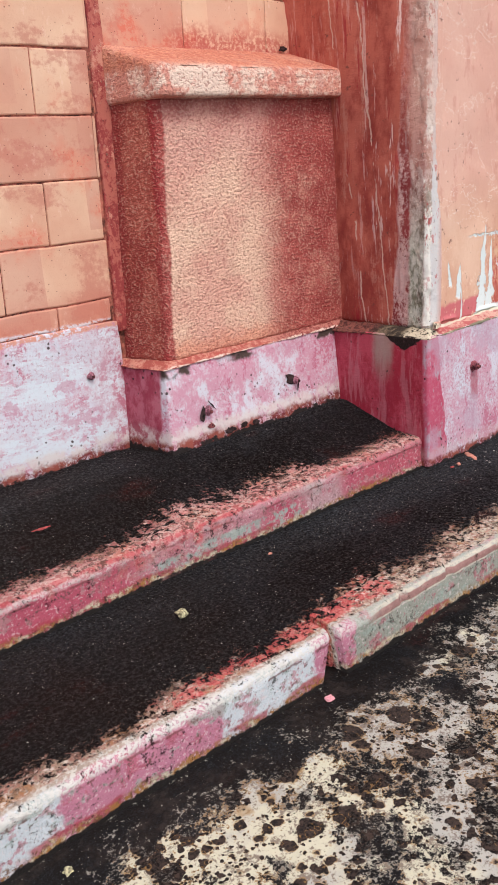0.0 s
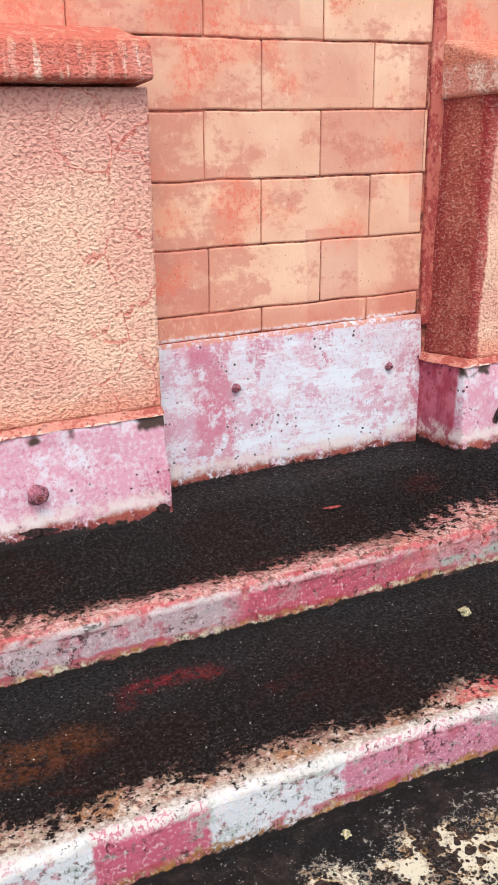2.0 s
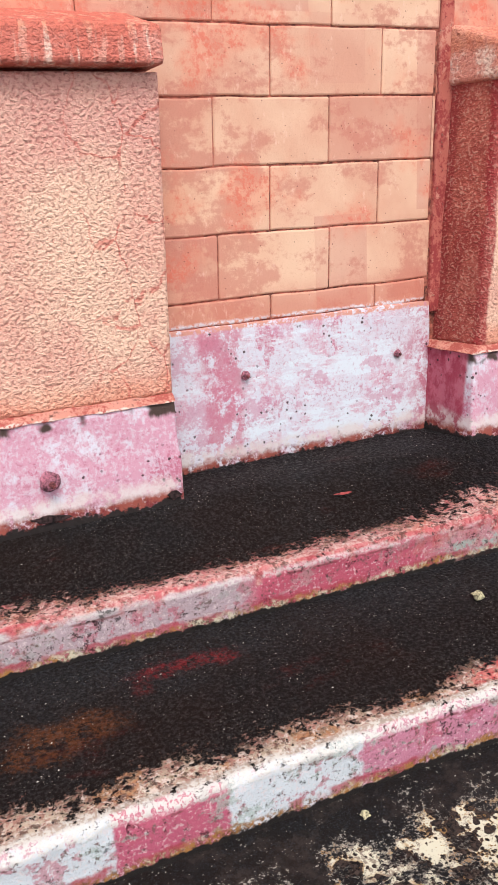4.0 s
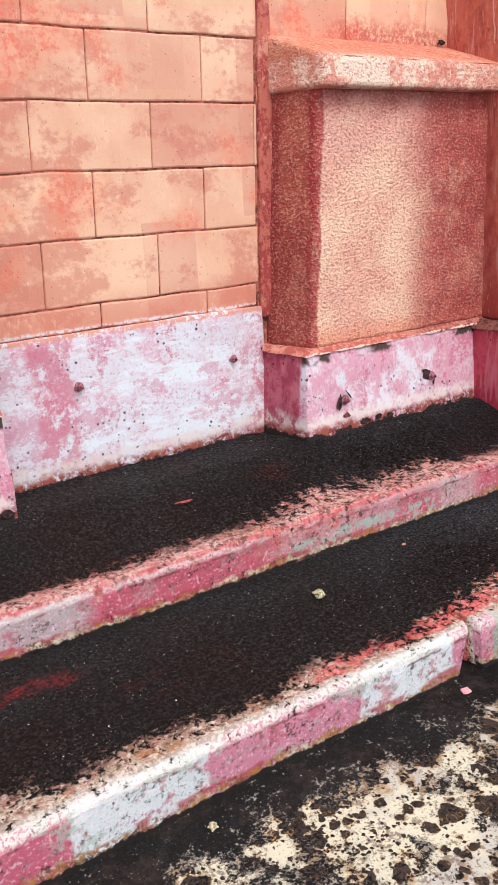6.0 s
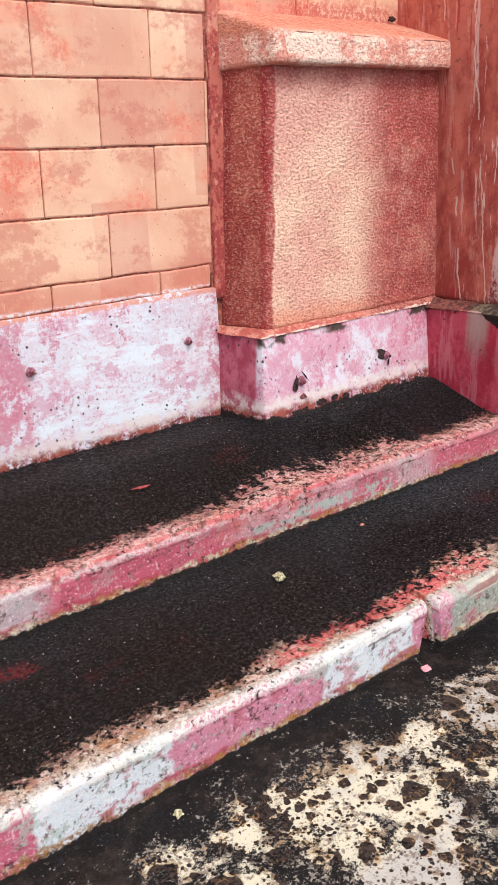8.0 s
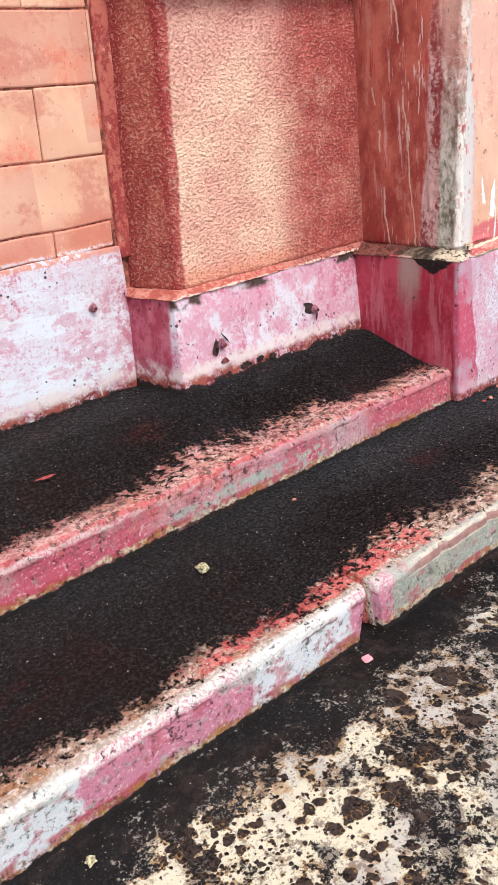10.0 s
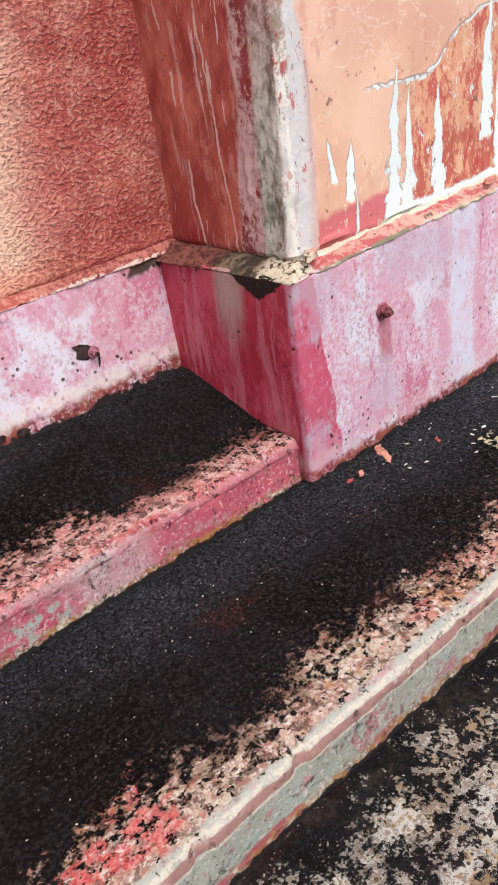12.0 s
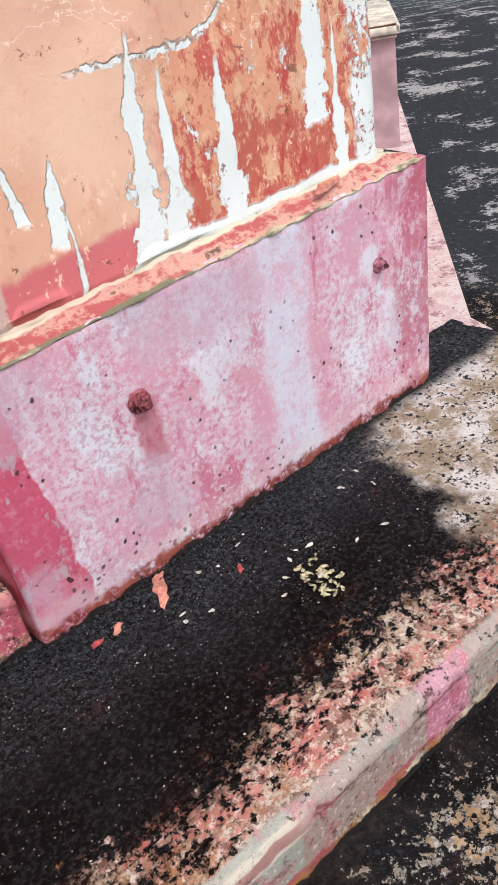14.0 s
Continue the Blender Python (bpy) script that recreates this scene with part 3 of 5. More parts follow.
def ground_paint():
    """Asphalt under scaling white and cream paint, with brown crust spots and ochre rims."""
    m = Mat("flaking_ground", 0.85)
    kerb = m.top(m.sub(m.add(2.11, m.mul(m.X, -0.026)), m.Y), m.sub(m.X, 4.8))
    n1 = m.noise(2.6, 6, 0.65, off=2)
    n2 = m.noise(8, 8, 0.66, off=5)
    n3 = m.noise(48, 6, 0.72, off=8)
    n4 = m.noise(150, 3, 0.7, off=18)
    worn = m.add(m.add(m.mul(n1, 0.16), m.mul(n2, 0.50)), m.add(m.mul(n3, 0.25), m.mul(n4, 0.09)))
    near = m.math("POWER", m.add(m.math("POWER", m.sub(m.X, 1.62), 2.0), m.math("POWER", m.mul(m.sub(m.Y, 1.80), 1.4), 2.0)), 0.5)
    bias = m.add(m.step(m.add(m.wob(kerb, 0.06, 7), m.step(m.X, 2.1, 2.7, 0.0, 0.045)), 0.03, 0.19, -0.12, 0.004), m.step(near, 0.5, 0.1, 0.0, 0.022))
    worn = m.add(worn, bias)
    worn = m.add(worn, m.mul(m.mul(m.sub(n3, 0.5), 0.45), m.step(m.X, 2.4, 2.9)))
    worn = m.add(worn, m.step(m.X, 4.2, 5.0, 0.0, -0.026))
    worn = m.add(worn, m.step(m.X, 2.5, 2.9, 0.0, -0.022))
    worn = m.add(worn, m.step(m.X, 3.2, 3.9, 0.0, -0.035))
    black, bh = grime_black(m, 41, 0.3, 0.15)
    black = m.mix(m.mul(m.step(m.noise(9, 6, 0.68, off=61), 0.48, 0.58), m.step(n3, 0.40, 0.60, 0.1, 0.6)), black, C(60, 50, 46))
    scurf = m.step(m.add(worn, m.mul(m.sub(n4, 0.5), 0.25)), 0.470, 0.51)
    scurf_c = m.mix(m.step(n3, 0.42, 0.58), C(98, 90, 84), C(170, 162, 150))
    col = m.mix(m.mul(scurf, 0.85), black, scurf_c)
    flake = m.step(worn, 0.500, 0.507)
    tint = m.mix(m.step(m.add(m.noise(4, 4, off=11), m.step(near, 0.7, 0.1, -0.08, 0.1)), 0.46, 0.56), C(180, 174, 165), C(205, 197, 172))
    tint = m.mix(m.step(m.add(m.add(m.mul(n3, 0.5), m.mul(n4, 0.3)), m.mul(m.noise(17, 6, 0.7, off=28), 0.2)), 0.51, 0.56, 0, 0.85), tint, C(120, 100, 88))
    col = m.mix(flake, col, tint)
    rim = m.mul(m.window(worn, 0.498, 0.512, 0.004), m.step(m.noise(6, 4, off=14), 0.47, 0.56))
    col = m.mix(m.mul(rim, 0.75), col, C(166, 116, 54))
    crust_h = None
    for scale, seed, share, big in ((15.0, 6.0, 0.47, 0.50), (34.0, 9.0, 0.46, 0.46), (80.0, 3.0, 0.44, 0.36)):
        k = m.n.new("ShaderNodeTexVoronoi")
        bend, shake = m.n.new("ShaderNodeVectorMath"), m.n.new("ShaderNodeTexNoise")
        bend.operation = "MULTIPLY_ADD"
        shake.inputs["Scale"].default_value, shake.inputs["Detail"].default_value = scale * 1.6, 6.0
        m.l.new(m.P, shake.inputs["Vector"])
        m.l.new(shake.outputs["Color"], bend.inputs[0])
        bend.inputs[1].default_value = (0.9 / scale, 0.9 / scale, 0.0)
        m.l.new(m.scaled(1, 1, 0, seed), bend.inputs[2])
        m.l.new(bend.outputs[0], k.inputs["Vector"])
        k.inputs["Scale"].default_value = scale
        pick = m.n.new("ShaderNodeSeparateColor")
        m.l.new(k.outputs["Color"], pick.inputs[0])
        radius = m.mul(m.step(m.add(m.mul(pick.outputs[0], 0.35), m.mul(m.noise(4.5, 5, 0.6, off=25 + seed), 0.75)), share + 0.05, share + 0.22), big)
        gap = m.sub(m.add(k.outputs["Distance"], m.mul(m.sub(n3, 0.5), 0.28)), radius)
        disc = m.mul(m.mul(m.step(gap, 0.02, -0.02), m.step(radius, 0.04, 0.08)), m.mul(m.step(worn, 0.485, 0.495), m.step(m.wob(m.X, 0.2, 4), 2.9, 2.5)))
        halo = m.mul(m.mul(m.step(gap, 0.13, 0.03), m.step(radius, 0.04, 0.08)), m.step(pick.outputs[1], 0.45, 0.6, 0.0, 0.6))
        col = m.mix(m.mul(halo, flake), col, C(168, 124, 66))
        col = m.mix(disc, col, m.mix(m.step(m.add(m.mul(n3, 0.5), m.mul(n4, 0.5)), 0.42, 0.58), C(32, 26, 25), C(70, 54, 47)))
        crust_h = disc if crust_h is None else m.top(crust_h, disc)
    away = m.step(m.wob(m.X, 0.1, 4), 4.95, 5.25)
    patch = m.add(m.mul(m.noise(3.4, 7, 0.7, off=81), 0.7), m.mul(n3, 0.3))
    col = m.mix(away, col, m.mix(m.step(patch, 0.53, 0.57), m.mix(n3, C(28, 31, 35), C(62, 66, 72)), m.mix(n3, C(110, 110, 112), C(190, 190, 190))))
    pit = m.mul(m.step(m.voro(60, off=1), 0.24, 0.15), m.step(m.noise(10, 4, off=3), 0.46, 0.56))
    col = m.mix(m.mul(pit, 0.9), col, C(36, 32, 30))
    return m.done(col, m.add(m.add(m.mul(bh, 0.7), m.mul(flake, 0.4)), m.mul(crust_h, 0.5)), 0.007, 0.9, None, m.mul(m.add(flake, 0.25), 0.15))


def shaft_paint():
    """Peach render shedding whole coats: bare white runs, red undercoat, raw grey arris, red return."""
    m = Mat("peeling_pilaster", 0.8)
    fine = m.noise(60, 7, 0.74)
    mid = m.noise(17, 7, 0.72, (1, 1, 0.7), 6)
    base = m.mix(m.step(m.noise(3, 5, off=1), 0.38, 0.62), C(214, 160, 132), C(226, 182, 156))
    base = m.mix(m.step(m.Z, 0.95, 1.3, 0, 0.6), base, C(216, 158, 146))
    base = m.mix(m.step(m.noise(14, 7, 0.72, (1, 1, 0.5), 41), 0.54, 0.64, 0, 0.35), base, C(190, 108, 92))
    edge = m.wob(m.X, 0.03, 9, 6)
    tear = m.sub(m.wob(m.Z, 0.045, 9, 7, 3), m.add(0.99, m.step(m.X, 3.80, 4.12, 0, 0.13)))
    shed = m.mul(m.step(tear, 0.008, -0.004), m.step(m.wob(m.X, 0.10, 8, 7, 5), 3.72, 3.80))
    under = m.mix(m.step(m.add(m.add(m.mul(m.noise(9, 6, 0.68, (1, 1, 0.6), 6), 0.5), m.mul(mid, 0.5)), m.step(m.Z, 1.0, 0.75, -0.05, 0.04)), 0.485, 0.52), C(212, 146, 114), C(188, 92, 76))
    under = m.mix(m.step(fine, 0.54, 0.62, 0, 0.5), under, C(150, 74, 62))
    under = m.mix(m.mul(m.step(m.noise(15, 7, 0.72, (1, 1, 0.5), 45), 0.53, 0.57), 0.8), under, C(184, 62, 62))
    under = m.mix(m.mul(m.step(m.noise(24, 7, 0.74, (1, 1, 0.6), 47), 0.53, 0.58), 0.6), under, C(216, 176, 140))
    base = m.mix(shed, base, under)
    foot = m.step(m.wob(m.Z, 0.03, 14, 6, 4), 0.775, 0.755)
    base = m.mix(m.mul(m.mul(foot, 0.85), m.step(m.wob(m.X, 0.05, 9), 3.72, 3.66)), base, C(204, 88, 102))
    base = m.mix(m.mul(m.step(m.noise(30, 8, 0.75, (1, 1, 0.7), 99), 0.58, 0.61), m.step(m.Z, 1.0, 0.75, 0.1, 0.7)), base, C(236, 206, 176))
    white = None
    for x, z_hi, z_lo, w, tilt in ((3.70, 1.03, 0.70, 0.026, 0.09), (3.765, 0.975, 0.70, 0.019, 0.05), (3.885, 0.965, 0.69, 0.025, 0.02), (4.11, 1.14, 0.83, 0.024, 0.05), (4.165, 0.96, 0.72, 0.012, 0.0), (3.545, 0.90, 0.80, 0.012, 0.12), (3.49, 0.92, 0.845, 0.011, -0.1), (3.56, 0.84, 0.70, 0.004, 0.02)):
        t = m.step(m.Z, z_hi, z_lo)
        half = m.mul(m.mul(m.add(m.mul(m.math("POWER", t, 0.6), 0.88), 0.12), m.step(m.noise(22, 6, 0.7, (1, 1, 0.8), x * 3), 0.36, 0.64, 0.55, 1.45)), w * 1.25)
        xx = m.sub(m.wob(m.X, 0.012, 20, 7, x, (1, 1, 0.6)), m.mul(m.sub(m.Z, z_lo), tilt))
        off = m.math("ABSOLUTE", m.sub(xx, x))
        gone = m.mul(m.step(m.sub(off, half), 0.0015, -0.0015), m.mul(m.step(m.Z, z_hi + 0.01, z_hi - 0.01), m.step(m.wob(m.Z, 0.02, 30, 5), z_lo - 0.03, z_lo - 0.015)))
        white = gone if white is None else m.top(white, gone)
    band = m.mul(m.step(m.wob(m.Z, 0.024, 18, 7, 8), 0.722, 0.714), m.step(m.wob(m.X, 0.03, 12), 3.66, 3.68))
    white = m.top(white, band)
    raw = m.mul(m.step(m.wob(m.X, 0.03, 20, 6, 9), 4.195, 4.21), m.step(m.wob(m.Z, 0.08, 9, off=2), 1.25, 1.15))
    white = m.top(white, m.mul(raw, m.step(m.add(m.mul(mid, 0.5), m.mul(fine, 0.5)), 0.54, 0.51)))
    line = m.step(m.math("ABSOLUTE", m.sub(tear, 0.004)), 0.007, 0.003)
    white = m.top(white, m.mul(m.mul(line, m.step(m.X, 3.60, 3.66)), m.step(fine, 0.42, 0.48)))
    flecks = m.mul(m.mul(m.step(m.noise(34, 8, 0.74, (1, 1, 0.6), 95), 0.60, 0.62), shed), m.step(m.noise(7, 4, off=97), 0.44, 0.54))
    white = m.top(white, flecks)
    front = m.step(m.Y, 2.70, 2.64)
    whitec = m.mix(m.step(m.add(m.mul(fine, 0.5), m.mul(mid, 0.5)), 0.56, 0.62, 0, 0.6), C(216, 223, 223), C(190, 172, 156))
    base = m.mix(m.mul(white, front), base, whitec)
    side = m.step(m.Y, 2.66, 2.70)
    tone = m.mix(m.step(m.add(m.mul(m.noise(4, 6, 0.66, (1, 1, 0.4), 8), 0.6), m.mul(mid, 0.4)), 0.42, 0.58), C(156, 58, 50), C(196, 98, 80))
    tone = m.mix(m.mul(m.step(m.add(m.mul(m.noise(20, 6, 0.72, (1, 1, 0.14), 93), 0.7), m.mul(fine, 0.3)), 0.55, 0.60), 0.45), tone, C(206, 140, 122))
    tone = m.mix(m.mul(m.step(m.noise(26, 7, 0.74, (1, 1, 0.10), 94), 0.57, 0.60), m.step(m.Y, 2.95, 2.75, 0.25, 0.9)), tone, C(226, 190, 182))
    tone = m.mix(m.mul(m.step(m.noise(18, 7, 0.74, (1, 1, 0.12), 98), 0.57, 0.61), 0.7), tone, C(168, 30, 44))
    for yc, k, lo in ((2.81, 0, 0.40), (2.935, 5, 0.47)):
        c = m.math("ABSOLUTE", m.sub(m.wob(m.add(m.Y, m.mul(m.sub(m.Z, 1.0), -0.10)), 0.03, 6, 6, k), yc))
        tone = m.mix(m.mul(m.step(c, 0.0045, 0.0018), m.step(m.noise(9, 4, off=k), lo, lo + 0.05)), tone, C(206, 166, 150))
    base = m.mix(side, base, tone)
    across = m.sub(m.sub(m.X, m.mul(m.sub(m.Z, 0.7), 0.05)), m.sub(m.Y, 2.61))
    zone = m.wob(across, 0.022, 12, 7, 2)
    rise = m.step(m.wob(m.Z, 0.1, 5, 5, 3), 0.72, 1.05)
    high = m.step(m.wob(m.Z, 0.15, 5, 6, 3), 0.98, 1.35)
    raw_in = m.step(m.sub(m.wob(across, 0.05, 11, 7, 12, (1, 1, 0.22)), m.mul(rise, 0.02)), 3.185, 3.20)
    arris = m.mul(raw_in, m.step(m.add(m.wob(across, 0.014, 9, 6, 2, (1, 1, 0.4)), m.mul(high, m.add(0.02, m.mul(mid, 0.06)))), 3.440, 3.432))
    ridge = m.add(m.mul(m.noise(12, 6, 0.7, (1, 1, 0.3), 5), 0.55), m.mul(fine, 0.45))
    rawc = m.mix(m.step(ridge, 0.44, 0.54), C(150, 52, 54), C(214, 170, 164))
    cement = m.mix(m.step(m.add(m.mul(m.noise(15, 7, 0.72, (1, 1, 0.3), 25), 0.5), m.mul(m.noise(38, 7, 0.74, (1, 1, 0.6), 26), 0.5)), 0.43, 0.56), C(122, 118, 98), C(206, 200, 186))
    rawc = m.mix(m.mul(m.window(zone, 3.262, 3.330, 0.008), m.step(m.Z, 1.25, 0.95, 0.35, 1.0)), rawc, cement)
    crumbs = m.mix(m.step(ridge, 0.42, 0.50), C(168, 150, 136), C(232, 226, 218))
    crumbs = m.mix(m.mul(m.step(m.noise(20, 7, 0.72, (1, 1, 0.5), 65), 0.54, 0.58), m.step(m.Z, 0.75, 1.05, 0.3, 0.9)), crumbs, C(196, 84, 84))
    rawc = m.mix(m.step(zone, 3.322, 3.334), rawc, crumbs)
    clean = m.mix(m.step(m.wob(across, 0.012, 10, 6, 3, (1, 1, 0.3)), 3.398, 3.432), C(216, 209, 208), C(220, 180, 172))
    clean = m.mix(m.mul(m.step(m.noise(22, 7, 0.72, (1, 1, 0.5), 67), 0.57, 0.60), 0.8), clean, C(206, 92, 88))
    rawc = m.mix(m.step(m.wob(across, 0.014, 20, 7, 5, (1, 1, 0.5)), 3.362, 3.370), rawc, clean)
    rawc = m.mix(m.mul(high, m.mul(m.step(m.noise(8, 7, 0.7, (1, 1, 0.4), 35), 0.50, 0.55), 0.6)), rawc, C(190, 104, 92))
    hole = m.mul(m.step(m.noise(30, 6, 0.68, (1, 1, 0.55), 69), 0.62, 0.645), m.window(zone, 3.325, 3.385, 0.01))
    rawc = m.mix(hole, rawc, C(48, 40, 38))
    base = m.mix(m.mul(arris, m.step(m.wob(m.Z, 0.2, 7, 6, 5), 1.50, 1.20, 0.4, 1.0)), base, rawc)
    chip = m.step(m.noise(26, 8, 0.74, off=31), 0.625, 0.64)
    base = m.mix(m.mul(chip, 0.8), base, C(116, 70, 62))
    hair = m.step(m.math("ABSOLUTE", m.sub(m.noise(4, 7, 0.62, (0.7, 1, 1.2), 51), 0.5)), 0.0028, 0.001)
    base = m.mix(m.mul(m.mul(hair, front), m.step(m.Z, 0.9, 1.0)), base, C(232, 206, 190))
    h = m.add(m.mul(fine, 0.4), m.mul(mid, 0.6))
    h = m.sub(h, m.mul(m.top(m.mul(shed, 0.5), m.mul(white, front)), 0.6))
    h = m.add(h, m.mul(arris, m.mul(m.sub(ridge, 0.6), 2.4)))
    return m.done(base, h, 0.007, 0.9)


def ledge_paint(name, a, b, c):
    """Mortar ledge: three worn colours, cracked."""
    m = Mat(name, 0.85)
    n1 = m.noise(14, 7, 0.7, (1, 1, 0.6), 3)
    n2 = m.noise(55, 7, 0.74, off=7)
    base = m.mix(m.step(m.add(m.mul(n1, 0.6), m.mul(n2, 0.4)), 0.46, 0.52), a, b)
    base = m.mix(m.step(m.add(m.mul(m.noise(10, 6, 0.7, off=13), 0.6), m.mul(n2, 0.4)), 0.525, 0.56), base, c)
    base = m.mix(m.step(n2, 0.58, 0.66, 0, 0.8), base, C(70, 52, 46))
    return m.done(base, m.add(n1, n2), 0.006, 0.9)


def fillet_paint():
    """Thin mortar fillet under the panels: pale lip over orange, dark red where the stain runs down."""
    m = Mat("mortar_fillet", 0.85)
    n1, n2 = m.noise(15, 7, 0.7, (0.4, 1, 1), 3), m.noise(60, 7, 0.74, off=7)
    base = m.mix(m.step(m.add(m.mul(n1, 0.5), m.mul(n2, 0.5)), 0.46, 0.53), C(172, 80, 70), C(202, 132, 114))
    base = m.mix(m.mul(m.step(m.wob(m.X, 0.08, 8), 2.85, 3.0), 0.9), base, m.mix(m.step(n2, 0.42, 0.56), C(130, 50, 48), C(184, 110, 98)))
    base = m.mix(m.mul(m.step(m.wob(m.Y, 0.006, 26, 6), 3.017, 3.013), m.step(n2, 0.44, 0.5)), base, C(220, 190, 176))
    base = m.mix(m.step(m.add(m.mul(n1, 0.4), m.mul(n2, 0.6)), 0.57, 0.62, 0, 0.85), base, C(70, 44, 38))
    return m.done(base, m.add(n1, n2), 0.005, 0.9)


def pilaster_ledge():
    """Cracked mortar ledge: cream against the shaft, salmon and red along it, greenish grime at the lip."""
    m = Mat("cracked_ledge", 0.85)
    n1 = m.noise(16, 7, 0.7, (0.35, 1, 1), 3)
    n2 = m.noise(55, 7, 0.74, off=7)
    base = m.mix(m.step(m.add(m.mul(n1, 0.6), m.mul(n2, 0.4)), 0.46, 0.53), C(184, 86, 86), C(206, 152, 136))
    y = m.wob(m.Y, 0.022, 13, 7, 2, (0.4, 1, 1))
    base = m.mix(m.step(y, 2.586, 2.592), base, C(214, 200, 178))
    base = m.mix(m.step(m.wob(m.Y, 0.016, 18, 7, 9, (0.3, 1, 1)), 2.556, 2.550), base, m.mix(m.step(n1, 0.45, 0.55), C(120, 116, 92), C(196, 178, 150)))
    base = m.mix(m.step(m.add(m.mul(n2, 0.5), m.mul(n1, 0.5)), 0.56, 0.61, 0, 0.8), base, C(64, 48, 42))
    grimy = m.mix(m.step(m.add(m.mul(n1, 0.6), m.mul(n2, 0.4)), 0.44, 0.56), C(58, 48, 40), C(122, 104, 84))
    grimy = m.mix(m.mul(m.step(m.wob(m.Y, 0.03, 14, 6), 2.69, 2.64), m.step(n2, 0.42, 0.5)), grimy, C(206, 190, 164))
    grimy = m.mix(m.step(m.wob(m.Y, 0.06, 9, 6), 2.78, 2.86, 0, 0.85), grimy, m.mix(m.step(n2, 0.42, 0.56), C(84, 38, 36), C(140, 72, 64)))
    base = m.mix(m.step(m.wob(m.X, 0.01, 20), 3.37, 3.35), base, grimy)
    return m.done(base, m.add(n1, n2), 0.006, 0.9)


BLOCK = block_paint()
JOINT = plain("dark_joint", C(166, 92, 76), 0.9, 60, 0.5)
SURROUND = ledge_paint("red_render", C(190, 100, 86), C(158, 58, 58), C(206, 134, 114))
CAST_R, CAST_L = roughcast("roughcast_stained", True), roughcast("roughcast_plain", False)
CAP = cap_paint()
PL_MAIN = plinth_paint("lavender_plinth", -0.1, 0.37, "main")
PL_PED = plinth_paint("pink_plinth", 0.72, 0.385, "pedestal")
PL_PIL = plinth_paint("pilaster_plinth", 0.5, 0.162, "pilaster")
SHAFT = shaft_paint()
MORTAR = fillet_paint()
LEDGE = pilaster_ledge()
WHITE, ROSE, SAGE = C(199, 205, 211), C(192, 118, 142), C(150, 152, 140)
LOWER = step_paint("lower_step_paint", 2.112, -0.026, 0.138, 0.0, 0.092, [(0.2, 0.83, WHITE), (0.83, 1.07, C(190, 86, 112)), (1.07, 1.375, WHITE), (1.80, 2.10, WHITE), (2.25, 3.35, SAGE), (3.35, 3.62, C(154, 132, 122)), (3.72, 4.7, C(158, 138, 128))], ROSE, 3, 0.9, (2.35, 4.3), 3.98, [(1.10, 2.50, 0.16, 0.05, C(136, 32, 38)), (0.80, 2.36, 0.17, 0.09, C(98, 54, 30)), (1.0, 2.46, 0.05, 0.05, C(90, 30, 30))])
UPPER = step_paint("upper_step_paint", 2.655, -0.024, 0.288, 0.16, 0.10, [(0.6, 1.36, C(176, 152, 158)), (1.95, 2.45, C(188, 122, 132)), (2.62, 2.82, C(186, 140, 146)), (2.9, 3.4, C(192, 80, 98))], C(188, 78, 100), 21, 0.6, (2.05, 2.75), sage_at=(1.98, 2.62), soft=0.05)
GROUND = ground_paint()
RUST = plain("rust", C(122, 60, 62), 0.7, 160, 0.6, 0.002)
CRUMB = plain("crumbling_rust", C(138, 66, 76), 0.8, 190, 0.8, 0.004)
PINKBOLT = plain("painted_bolt", C(160, 96, 112), 0.6, 150, 0.5, 0.002)
DARK = plain("dark_hole", C(58, 40, 40), 0.9, 90, 0.6, 0.004)
SALMON = plain("salmon_flake", C(206, 132, 112), 0.8, 120, 0.25, 0.001)
PINKFL = plain("pink_flake", C(214, 138, 146), 0.8, 120, 0.25, 0.001)
REDFL = plain("red_flake", C(176, 72, 70), 0.8, 120, 0.3, 0.001)
YELLOW = plain("cream_lump", C(176, 166, 128), 0.9, 160, 0.6, 0.004)
FLECK = plain("pale_fleck", C(196, 188, 176), 0.9, 120, 0.3, 0.001)
SOOT = plain("crust_crumb", C(46, 37, 34), 0.9, 140, 0.5, 0.001)
PALE = ledge_paint("pale_side_step", C(206, 172, 174), C(214, 198, 194), C(170, 130, 132))
CREAMY = plain("cream_render", C(206, 196, 180), 0.85, 22, 0.25)
MAUVE = plain("mauve_paint", C(190, 160, 168), 0.8, 9, 0.18)
RIDGE = plain("distant_ridge", C(120, 126, 128), 1.0, 0.3, 0.3, 0)
CABLE = plain("cable", C(110, 112, 116), 0.8)


# ---- mesh kit ----
def link(name, bm, material, parent=None, label="", smooth=True):
    me = bpy.data.meshes.new(name)
    bm.normal_update()
    bm.to_mesh(me)
    bm.free()
    me.materials.append(material)
    if smooth:
        for p in me.polygons:
            p.use_smooth = True
    ob = new(name, me)
    if parent:
        ob.parent = parent
    if label:
        ob["label"] = label
    return ob


def part(name, bm, material, parent, label="", smooth=True):
    return link(name, bm, material, parent, label, smooth)


